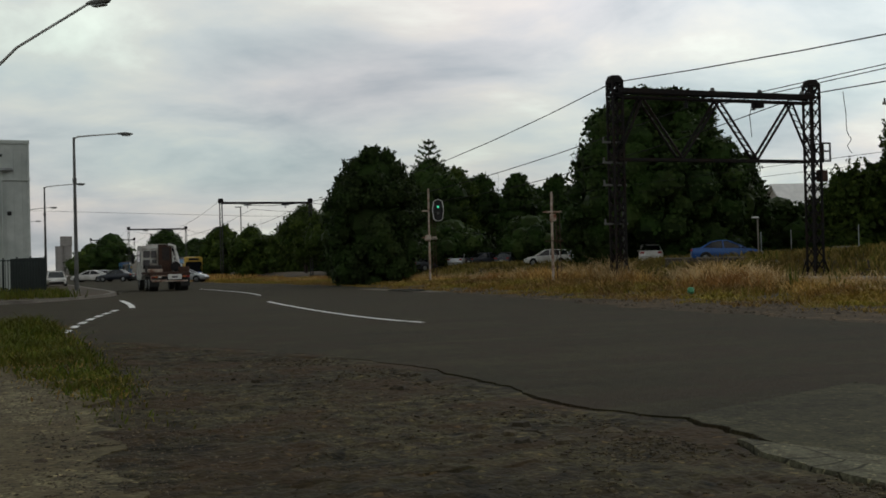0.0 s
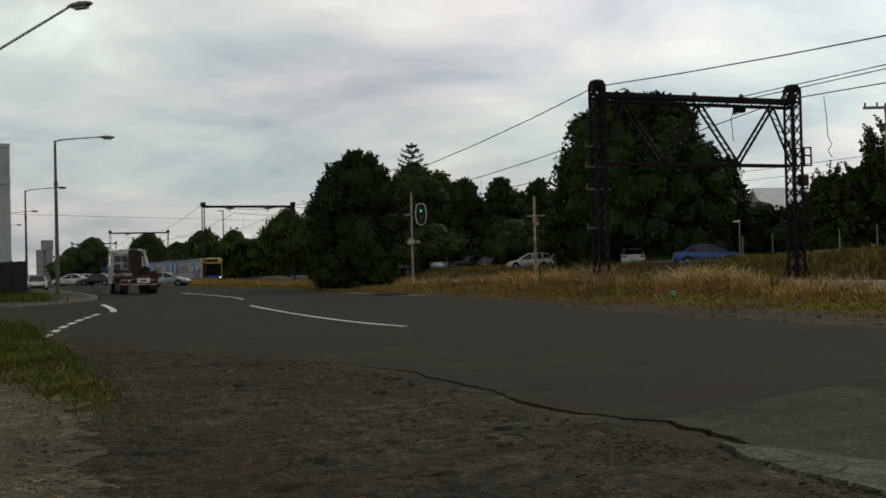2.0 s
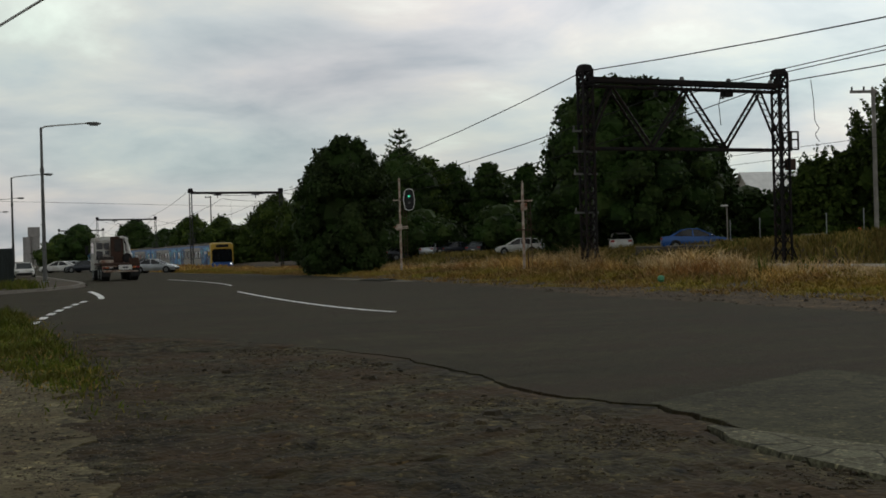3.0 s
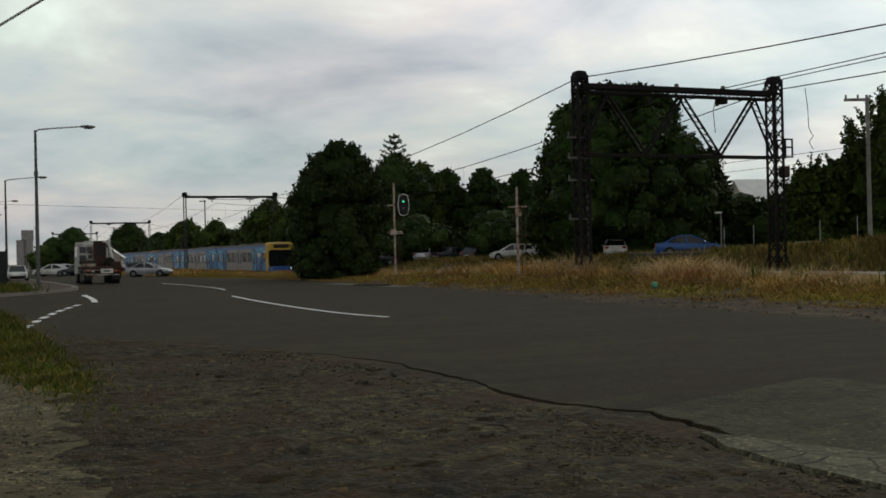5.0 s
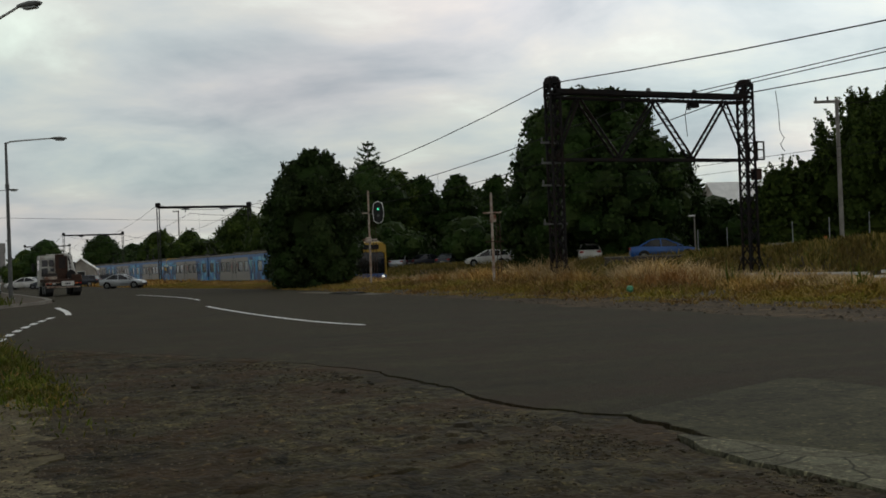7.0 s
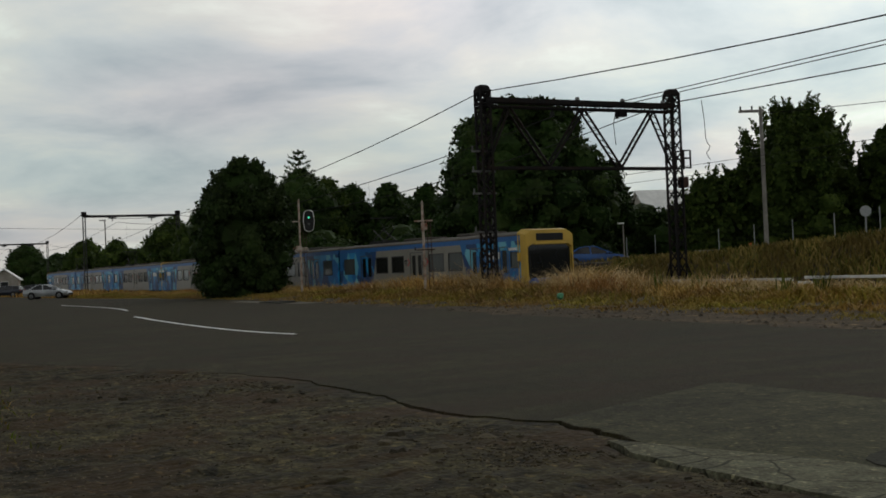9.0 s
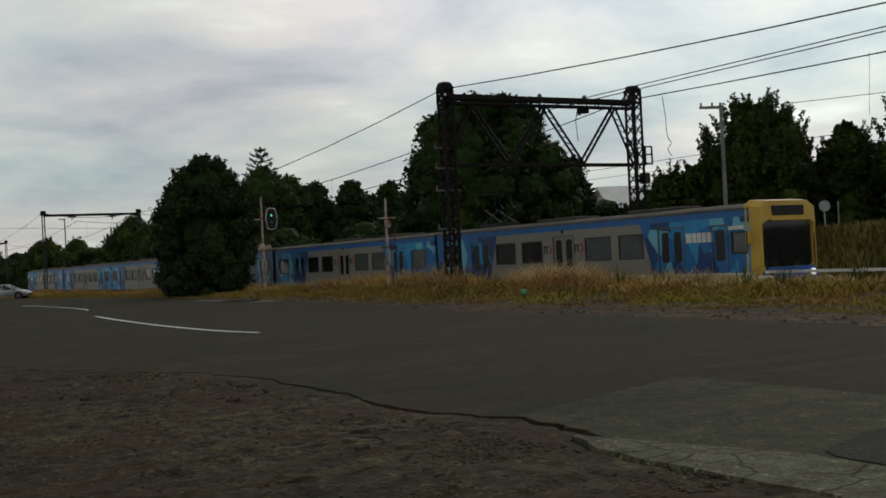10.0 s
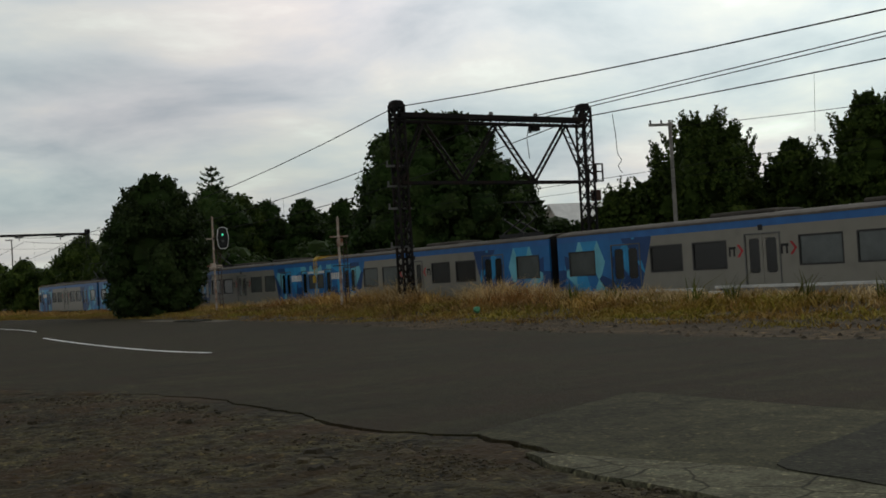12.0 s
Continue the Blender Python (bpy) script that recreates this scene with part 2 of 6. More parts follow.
def livery_mat():
    """Brushed grey carriage side with faceted blue ends and a blue cantrail stripe."""
    m = bpy.data.materials.new("carriage_livery")
    m.use_nodes = True
    nt = m.node_tree
    N, L = nt.nodes.new, nt.links.new
    bsdf = nt.nodes["Principled BSDF"]
    bsdf.inputs["Roughness"].default_value = 0.42
    bsdf.inputs["Specular IOR Level"].default_value = 0.35
    tc, sep = N("ShaderNodeTexCoord"), N("ShaderNodeSeparateXYZ")
    L(tc.outputs["Object"], sep.inputs[0])

    def mth(op, a, b=None):
        n = N("ShaderNodeMath")
        n.operation = op
        for i, v in enumerate((a, b)):
            if v is None:
                continue
            if isinstance(v, (int, float)):
                n.inputs[i].default_value = v
            else:
                L(v, n.inputs[i])
        return n.outputs[0]

    away = mth("ABSOLUTE", mth("ADD", sep.outputs[0], 11.95))
    slant = mth("MULTIPLY", mth("SUBTRACT", sep.outputs[2], 2.2), 0.35)
    ends = mth("GREATER_THAN", mth("ADD", away, slant), 6.0)
    stripe = mth("GREATER_THAN", sep.outputs[2], 3.36)
    blue = mth("MAXIMUM", ends, stripe)
    cells = N("ShaderNodeTexVoronoi")
    cells.inputs["Scale"].default_value = 1.15
    mp = N("ShaderNodeMapping")
    mp.inputs["Rotation"].default_value = (0, 0.5, 0)
    mp.inputs["Scale"].default_value = (1, 0.01, 0.8)
    L(tc.outputs["Object"], mp.inputs[0])
    L(mp.outputs[0], cells.inputs["Vector"])
    pick = N("ShaderNodeSeparateColor")
    L(cells.outputs["Color"], pick.inputs[0])
    tones = N("ShaderNodeValToRGB")
    tones.color_ramp.interpolation = "CONSTANT"
    for i, (p, c) in enumerate(((0, (0.005, 0.048, 0.16)), (0.26, (0.010, 0.135, 0.36)), (0.55, (0.022, 0.27, 0.54)), (0.84, (0.14, 0.44, 0.55)))):
        e = tones.color_ramp.elements[i] if i < 2 else tones.color_ramp.elements.new(p)
        e.position, e.color = p, (*c, 1)
    L(pick.outputs[0], tones.inputs[0])
    flat = N("ShaderNodeMix")
    flat.data_type = "RGBA"
    flat.inputs[7].default_value = (0.020, 0.125, 0.36, 1)
    L(stripe, flat.inputs[0])
    L(tones.outputs[0], flat.inputs[6])
    dirt = N("ShaderNodeTexNoise")
    dirt.inputs["Scale"].default_value, dirt.inputs["Detail"].default_value = 1.4, 6
    L(tc.outputs["Object"], dirt.inputs["Vector"])
    grey = N("ShaderNodeValToRGB")
    grey.color_ramp.elements[0].position, grey.color_ramp.elements[0].color = 0.3, (0.18, 0.168, 0.140, 1)
    grey.color_ramp.elements[1].position, grey.color_ramp.elements[1].color = 0.7, (0.285, 0.268, 0.225, 1)
    L(dirt.outputs[0], grey.inputs[0])
    mix = N("ShaderNodeMix")
    mix.data_type = "RGBA"
    L(blue, mix.inputs[0])
    L(grey.outputs[0], mix.inputs[6])
    L(flat.outputs[2], mix.inputs[7])
    grime = N("ShaderNodeMapRange")
    grime.inputs[1].default_value, grime.inputs[2].default_value = 0.35, 0.75
    grime.inputs[3].default_value, grime.inputs[4].default_value = 1.05, 0.75
    L(dirt.outputs[0], grime.inputs[0])
    x = N("ShaderNodeMix")
    x.data_type, x.blend_type = "RGBA", "MULTIPLY"
    x.inputs[0].default_value = 1.0
    L(mix.outputs[2], x.inputs[6])
    L(grime.outputs[0], x.inputs[7])
    L(x.outputs[2], bsdf.inputs["Base Color"])
    return m


def glass_mat(name, colour=(0.012, 0.014, 0.016), rough=0.06):
    m = mat(name, colour, rough, vary=0.1, grain=3, stain=0.5, bump=0.0, spec=0.5)
    return m


ASPHALT = asphalt_mat("road_asphalt", (0.0350, 0.0303, 0.0130), 0, 0.3, (0.027, 0.0245, 0.0105), 40, (0.034, 0.0245, 0.0118), 0.2)
APRON = asphalt_mat("worn_gravelly_seal", (0.048, 0.041, 0.0180), 0, 0.5, (0.017, 0.0140, 0.0066), 18, (0.045, 0.0275, 0.0105), 0.85)
PATCH = asphalt_mat("pale_asphalt_patch", (0.058, 0.056, 0.029), 0.5, 0.45, (0.042, 0.040, 0.021), 26, None, 0.35, 0.007, 0.72)
DARKPATCH = asphalt_mat("dark_asphalt_repair", (0.034, 0.034, 0.022), 0, 0.3, (0.026, 0.026, 0.017), 30, None, 0.2)
CONCRETE = asphalt_mat("cracked_concrete", (0.118, 0.114, 0.072), 1.7, 0.35, (0.076, 0.070, 0.045), 30, None, 0.4, 0.024, 0.3)
LINE = mat("worn_line_paint", (0.86, 0.86, 0.83), 0.7, vary=0.15, grain=6, stain=3, bump=0.2, second=(0.50, 0.49, 0.47))
SOIL = mat("dry_soil", (0.075, 0.054, 0.033), 0.95, vary=0.45, grain=5, stain=0.25, bump=0.6, second=(0.05, 0.044, 0.028))
GRAVEL = asphalt_mat("brown_gravel", (0.082, 0.055, 0.024), 0, 0.6, (0.044, 0.030, 0.013), 7, (0.046, 0.031, 0.014), 0.75)
PALEGRAVEL = asphalt_mat("pale_gravel", (0.130, 0.112, 0.060), 0, 0.6, (0.078, 0.066, 0.033), 17, (0.088, 0.070, 0.034), 0.6)
BALLAST = mat("ballast", (0.085, 0.075, 0.066), 0.95, vary=0.5, grain=14, stain=1, bump=0.9)
PEBBLE = mat("pebbles", (0.090, 0.070, 0.046), 0.9, vary=0.2, grain=10, island=0.6)
CHIP = mat("broken_seal_lumps", (0.060, 0.047, 0.025), 0.95, vary=0.4, grain=30, stain=2, island=0.55, bump=0.4)
KERB = mat("kerb_concrete", (0.22, 0.20, 0.17), 0.9, vary=0.2, grain=10)
STEEL = mat("blackened_steel", (0.013, 0.012, 0.012), 0.8, 0.0, spec=0.15, vary=0.4, grain=9, stain=1.5, second=(0.020, 0.013, 0.010))
RAILSTEEL = mat("rail_steel", (0.20, 0.17, 0.15), 0.4, 0.8)
SLEEPER = mat("sleeper_timber", (0.09, 0.075, 0.06), 0.9)
GALV = mat("galvanised_steel", (0.30, 0.31, 0.31), 0.5, 0.6, vary=0.15, grain=12)
POLEDARK = mat("dark_grey_steel", (0.045, 0.044, 0.043), 0.7, 0.2, vary=0.2, grain=6)
POLEGREY = mat("grey_pole", (0.13, 0.13, 0.125), 0.7, 0.2, vary=0.2, grain=6)
LAMPARM = mat("pale_lamp_arm", (0.58, 0.58, 0.56), 0.5, 0.1, vary=0.15, grain=6)
LAMPHEAD = mat("lamp_housing", (0.22, 0.22, 0.21), 0.5, 0.1)
LENS = mat("lamp_lens", (0.35, 0.36, 0.35), 0.25)
WIRE = mat("dull_copper_wire", (0.022, 0.021, 0.020), 0.8, 0.0, bump=0, spec=0.1)
RUSTWHITE = mat("rusty_white_paint", (0.42, 0.35, 0.29), 0.75, vary=0.25, grain=7, stain=2.4, second=(0.17, 0.062, 0.028))
RUST = mat("rust", (0.060, 0.032, 0.022), 0.9, vary=0.4, grain=9)
BLACK = mat("black_paint", (0.012, 0.012, 0.012), 0.6)
RUBBER = mat("rubber", (0.015, 0.014, 0.014), 0.85)
TRUCKWHITE = mat("grimy_white_paint", (0.46, 0.45, 0.41), 0.5, vary=0.15, grain=3, stain=1.6, second=(0.22, 0.19, 0.16), bump=0.03)
WHITE = mat("white_paint", (0.68, 0.67, 0.64), 0.4, vary=0.08, grain=3, stain=1.2, second=(0.5, 0.48, 0.44), bump=0.03)
SILVER = mat("silver_paint", (0.50, 0.52, 0.54), 0.3, 0.4, vary=0.05, grain=3, bump=0.0, spec=0.5)
BLUECAR = mat("blue_car_paint", (0.018, 0.085, 0.28), 0.3, 0.1, vary=0.06, grain=3, bump=0.0, spec=0.5)
DARKCAR = mat("dark_car_paint", (0.02, 0.024, 0.035), 0.3, 0.1, vary=0.06, grain=3, bump=0.0, spec=0.5)
GLASS = glass_mat("tinted_glass")
# grey reflection on the carriage windows is put into the base colour
REFLECTION_GLASS = glass_mat("carriage_glass_painted_reflection", (0.085, 0.094, 0.090), 0.12)
OPENGLASS = glass_mat("dark_carriage_glass", (0.008, 0.008, 0.008), 0.25)
LIVERY = livery_mat()
YELLOW = mat("yellow_front_paint", (0.56, 0.36, 0.055), 0.45, vary=0.08, grain=3, stain=1.5, second=(0.48, 0.31, 0.05), bump=0.02)
BLUEPAINT = mat("blue_front_paint", (0.04, 0.13, 0.42), 0.45, vary=0.1, grain=3, bump=0.02)
ROOF = mat("carriage_roof", (0.085, 0.073, 0.060), 0.8, vary=0.25, grain=4, stain=0.7)
UNDER = mat("underframe_dirt", (0.035, 0.03, 0.027), 0.9, vary=0.3, grain=6)
REDPAINT = mat("red_paint", (0.45, 0.02, 0.03), 0.5, bump=0)
WALL = mat("pale_painted_cladding", (0.46, 0.49, 0.46), 0.7, vary=0.08, grain=2, stain=0.35, second=(0.36, 0.39, 0.37), bump=0.05)
PALEWALL = mat("cream_wall", (0.42, 0.38, 0.33), 0.85, vary=0.15, grain=2, stain=0.6)
TILEROOF = mat("pale_sheet_roof", (0.84, 0.83, 0.80), 0.7, vary=0.06, grain=3, big=0.12)
CONCRETEWALL = mat("tower_concrete", (0.30, 0.285, 0.27), 0.9, vary=0.12, grain=1, stain=0.1)
FENCEGREEN = mat("dark_green_fence", (0.022, 0.03, 0.028), 0.7, vary=0.2)
BARK = mat("bark", (0.055, 0.042, 0.032), 0.95, vary=0.4, grain=7, stain=1.2, bump=0.6)
DRYGRASS = foliage("dry_grass", [(0.15, 0.088, 0.022), (0.46, 0.275, 0.075), (0.62, 0.40, 0.13), (0.26, 0.18, 0.042), (0.76, 0.55, 0.23)], drift=(0.30, 0.145, 0.048), patch=0.42)
BANKGRASS = foliage("bank_grass", [(0.06, 0.062, 0.014), (0.17, 0.135, 0.033), (0.29, 0.21, 0.060), (0.085, 0.100, 0.017), (0.38, 0.27, 0.10)], drift=(0.14, 0.10, 0.032))
BAREGRASS = foliage("dead_matted_grass", [(0.12, 0.068, 0.026), (0.26, 0.15, 0.05), (0.40, 0.25, 0.09), (0.17, 0.125, 0.032)], drift=(0.24, 0.20, 0.036), patch=0.35)
SEEDHEAD = foliage("seed_heads", [(0.36, 0.25, 0.11), (0.55, 0.40, 0.20), (0.66, 0.50, 0.29)])
OLIVE = foliage("olive_weeds", [(0.09, 0.085, 0.012), (0.26, 0.215, 0.028), (0.36, 0.27, 0.052), (0.15, 0.15, 0.018)], drift=(0.30, 0.17, 0.045), patch=0.3)
GREENGRASS = foliage("green_weeds", [(0.035, 0.055, 0.007), (0.09, 0.125, 0.013), (0.15, 0.14, 0.027), (0.055, 0.080, 0.010)], drift=(0.085, 0.080, 0.016), patch=0.9)
LEAF_DARK = foliage("dark_leaves", [(0.0104, 0.0207, 0.0062), (0.026, 0.0441, 0.0123), (0.0442, 0.0661, 0.0173), (0.0182, 0.0303, 0.0086)], drift=(0.027, 0.0545, 0.0112), patch=0.6)
LEAF_CYPRESS = foliage("cypress_leaves", [(0.0117, 0.0207, 0.0062), (0.0247, 0.0386, 0.0123), (0.0364, 0.0524, 0.0161)], drift=(0.0257, 0.0477, 0.0112), patch=0.6)
LEAF_GREEN = foliage("green_leaves", [(0.018, 0.034, 0.007), (0.044, 0.070, 0.014), (0.078, 0.108, 0.021), (0.028, 0.046, 0.010)], drift=(0.032, 0.052, 0.010), patch=0.6)
BAG = mat("green_plastic", (0.07, 0.26, 0.13), 0.4, bump=0.0)
GREENLIGHT = mat("green_signal_lens", (0.05, 0.4, 0.2), 0.3, emit=(0.10, 0.9, 0.5), strength=0.7, bump=0)
HEADLIGHT = mat("lit_headlight", (0.8, 0.8, 0.75), 0.2, emit=(1, 0.95, 0.85), strength=0.9, bump=0)
ORANGE = mat("orange_plastic", (0.55, 0.14, 0.04), 0.6, bump=0)
TAILRED = mat("tail_light", (0.3, 0.015, 0.012), 0.3, bump=0)


# ---- mesh helpers ----
class Shape:
    """Collects vertices and faces of one mesh."""

    def __init__(self):
        self.v, self.f = [], []

    def add(self, verts, faces):
        k = len(self.v)
        self.v += [tuple(p) for p in verts]
        self.f += [tuple(i + k for i in f) for f in faces]
        return self

    def box(self, x0, x1, y0, y1, z0, z1, ch=0.0):
        if ch <= 0:
            v = [(x, y, z) for z in (z0, z1) for y in (y0, y1) for x in (x0, x1)]
            return self.add(v, [(0, 2, 3, 1), (4, 5, 7, 6), (0, 1, 5, 4), (2, 6, 7, 3), (0, 4, 6, 2), (1, 3, 7, 5)])
        rings = []
        for z, c in ((z0, ch), (z0 + ch, 0), (z1 - ch, 0), (z1, ch)):
            k = ch
            rings.append([(x0 + c + k, y0 + c, z), (x1 - c - k, y0 + c, z), (x1 - c, y0 + c + k, z), (x1 - c, y1 - c - k, z),
                          (x1 - c - k, y1 - c, z), (x0 + c + k, y1 - c, z), (x0 + c, y1 - c - k, z), (x0 + c, y0 + c + k, z)])
        return self.loft(rings)

    def loft(self, rings, caps=True, closed=True):
        k, n = len(self.v), len(rings[0])
        for r in rings:
            self.v += [tuple(p) for p in r]
        for i in range(len(rings) - 1):
            for j in range(n if closed else n - 1):
                a, b = k + i * n + j, k + i * n + (j + 1) % n
                self.f.append((a, b, b + n, a + n))
        if caps and closed:
            self.f.append(tuple(k + j for j in reversed(range(n))))
            self.f.append(tuple(k + (len(rings) - 1) * n + j for j in range(n)))
        return self

    def tube(self, pts, r, seg=8, r1=None):
        pts = [Vector(p) for p in pts]
        rings = []
        for i, p in enumerate(pts):
            t = (pts[min(i + 1, len(pts) - 1)] - pts[max(i - 1, 0)]).normalized()
            u = t.cross(Vector((0, 0, 1)) if abs(t.z) < 0.9 else Vector((1, 0, 0))).normalized()
            w = t.cross(u)
            rad = r if r1 is None else r + (r1 - r) * i / (len(pts) - 1)
            rings.append([p + rad * (math.cos(2 * math.pi * j / seg) * u + math.sin(2 * math.pi * j / seg) * w) for j in range(seg)])
        return self.loft(rings)

    def disc(self, c, axis, r, thick, seg=20):
        c, axis = Vector(c), Vector(axis).normalized()
        return self.tube([c - axis * thick / 2, c + axis * thick / 2], r, seg)

    def mesh(self, name, material, smooth=False):
        me = bpy.data.meshes.new(name)
        me.from_pydata(self.v, [], self.f)
        me.materials.append(material)
        if smooth:
            me.shade_smooth()
            me.set_sharp_from_angle(angle=radians(40))
        me.update()
        return me


def part(name, shape, material, parent, label="", smooth=False, place=None):
    ob = new(name, shape.mesh(name, material, smooth))
    ob.parent = parent
    if place is not None:
        ob.matrix_basis = place
    if label:
        ob["label"] = label
    return ob


def thing(name, place, label, category, group=""):
    root = new(name)
    root.matrix_basis = place
    return tagged(root, label, category, group)


def solid(name, shape, material, place, label, category="", kind="", group="", smooth=False):
    ob = new(name, shape.mesh(name, material, smooth))
    ob.matrix_basis = place
    return tagged(ob, label, category, group, kind)


# ---- the large structure ----
def ground_height(a, b):
    """Flat by the road, a low verge bank, the track bed in a shallow cutting, and the higher far side."""
    near = np.interp(a, [-200, -110, -75, -55, -35, -15, 20], [0.05, 0.10, 0.15, 0.38, 0.34, 0.20, 0.18])
    far = np.interp(a, [-420, -260, -170, -110, -75, -52, -38, -10, 60], [0.1, 0.2, 0.5, 0.9, 1.02, 1.35, 2.05, 2.1, 1.9])
    verge = np.interp(b, [24.6, 26.5, 28.5, 29.8, 31.0], [0, 0.7, 1, 0.9, 0])
    bed = np.interp(b, [29.9, 31.3, 39.2, 41.2], [0, 1, 1, 0])
    back = np.interp(b, [40.4, 44.0], [0, 1])
    return -0.035 + near * verge - 0.86 * bed + far * back


def build_ground():
    aa = np.unique(np.concatenate([[-4000, -2000, -1000, -600], np.arange(-420, -140, 8), np.arange(-140, -20, 2), np.arange(-20, 12, 1), np.arange(12, 60, 6), [100, 300, 1000, 4000]])).astype(float)
    bb = np.unique(np.concatenate([[-4000, -1500, -500, -150, -60, -30, -10, 0, 8, 16, 20], np.arange(21, 46, 0.6), [48, 55, 70, 100, 200, 600, 1500, 4000]])).astype(float)
    A, B = np.meshgrid(aa, bb, indexing="ij")
    Z = ground_height(A, B)
    rough = np.array([noise.noise(Vector((x * 0.45, y * 0.45, 3.1))) for x, y in zip(A.ravel(), B.ravel())]).reshape(A.shape)
    Z = Z + np.where((B > 23) & (B < 30.2) | (B > 42) & (B < 80), 0.09 * rough, 0)
    s = Shape()
    n = len(bb)
    s.v = list(zip(A.ravel().tolist(), B.ravel().tolist(), Z.ravel().tolist()))
    s.f = [(i * n + j, (i + 1) * n + j, (i + 1) * n + j + 1, i * n + j + 1) for i in range(len(aa) - 1) for j in range(n - 1)]
    solid("ground", s, SOIL, TRACK, "dry brown soil under verge and railway reserve", "ground", "structure", smooth=True)


def ragged(a, amp, seed):
    return amp * (noise.noise(Vector((a * 0.9, seed, 0))) + 0.45 * noise.noise(Vector((a * 3.1, seed, 4))) + 0.22 * noise.noise(Vector((a * 9.0, seed, 8))))


def strip(stations, low, high, height, thick=0.06, lanes=6):
    """A slab over stations of a, between two edges of b, with a real edge down to the bed."""
    s = Shape()
    rows = []
    for a in stations:
        b0, b1 = low(a), high(a)
        top = height(a) if callable(height) else height
        rows.append([(a, b0, top - thick), *[(a, b0 + (b1 - b0) * k / lanes, top) for k in range(lanes + 1)], (a, b1, top - thick)])
    return s.loft(rows, closed=False)


FAR_EDGE = ((-420, 20), (-109, 20.6), (-92, 22.6), (-77, 23.6), (-50, 21.4), (-31, 18.7), (-19, 17.7), (80, 17))
NEAR_EDGE = ((-420, 8.2), (-78, 8.2), (-72, 7.8), (-67, 6.6), (-62.5, 4.4), (-59, 2.0), (-57, -1.5), (-56, -12), (-55.5, -60), (-45, -60), (-44, -12), (-42.5, -1.0), (-40, 0.6), (-31, 1.3), (-26, 2.6), (-21.5, 4.6), (-19, 5.6), (-15.6, 6.1), (-13, 5.98), (-10.8, 5.85), (-9.9, 6.0), (-9.5, 6.28), (-8.2, 6.22), (-7.4, 5.95), (-6, 5.9), (80, 6))


def shoulder_end(a):
    """Where the old shoulder breaks off short of the road or its concrete edge."""
    return min(near_edge(a), 5.63 + 0.5 * max(0, -7.5 - a) + ragged(a, 0.09, 7.7) if a > -8.1 else 99)


def near_edge(a):
    """The road's crumbling near edge."""
    return ramp_of(a, *NEAR_EDGE) + ragged(a, 0.16 if a > -24 else 0.12, 1.5)



def yard_edge(a):
    """Where the pale roadside gravel gives way to the old seal."""
    return ramp_of(a, (-44, 0.3), (-30, 1.2), (-20, 1.2), (-14, 1.1), (-8, 0.9), (-4, 0.2))


def shoulder_level(a, b):
    """Height of the worn shoulder: a level that falls gently, broken by shallow hollows and lumps."""
    base = ramp_of(a, (-46, 0.036), (-19, 0.034), (-17, 0.026), (-14, 0.022), (-8, 0.022))
    p = Vector((a, b, 0.0))
    rough = 0.024 * noise.noise(p * 1.3) + 0.030 * noise.noise(p * 3.4 + Vector((7, 0, 0))) + 0.024 * noise.noise(p * 8.0)
    away = ramp_of(near_edge(a) - b, (0.05, 0.1), (0.5, 1.0)) * ramp_of(b - yard_edge(a), (-0.9, 0.15), (0.5, 1.0))
    return base + rough * away * ramp_of(a, (-40, 0), (-24, 1)) - 0.006


def build_shoulder():
    """The old seal beside the road, uneven and pitted, with a ragged edge at the road."""
    stations = np.concatenate([np.arange(-46, -24, 0.3), np.arange(-24, -15, 0.10), np.arange(-15, -6, 0.052), np.arange(-6, 30, 1)])
    offsets = np.concatenate([np.arange(0, 6.0, 0.058), np.arange(6.0, 9, 0.3)])
    rows = []
    for a in stations:
        if a > -19:
            edge = shoulder_end(a) - ramp_of(a, (-19, -0.5), (-17, 0.015), (-12, 0.05), (-6, 0.085), (30, 0.1)) * (1 + 1.1 * ragged(a, 0.9, 31.5))
        else:
            edge = ramp_of(a, *NEAR_EDGE) + ramp_of(a, (-46, 0.6), (-22, 1.6), (-19, 0.5)) + ragged(a, 1.0, 21.5)
        row = [(a, edge, -0.05)] + [(a, edge - o, shoulder_level(a, edge - o)) for o in offsets]
        rows.append(row + [(a, -30 if a > -12 else min(-2.5, edge - 9.5), 0.01)])
    s = Shape().loft(rows, closed=False)
    solid("road_shoulder", s, APRON, TRACK, "worn gravelly old seal of the road shoulder", "ground", "structure", smooth=True)


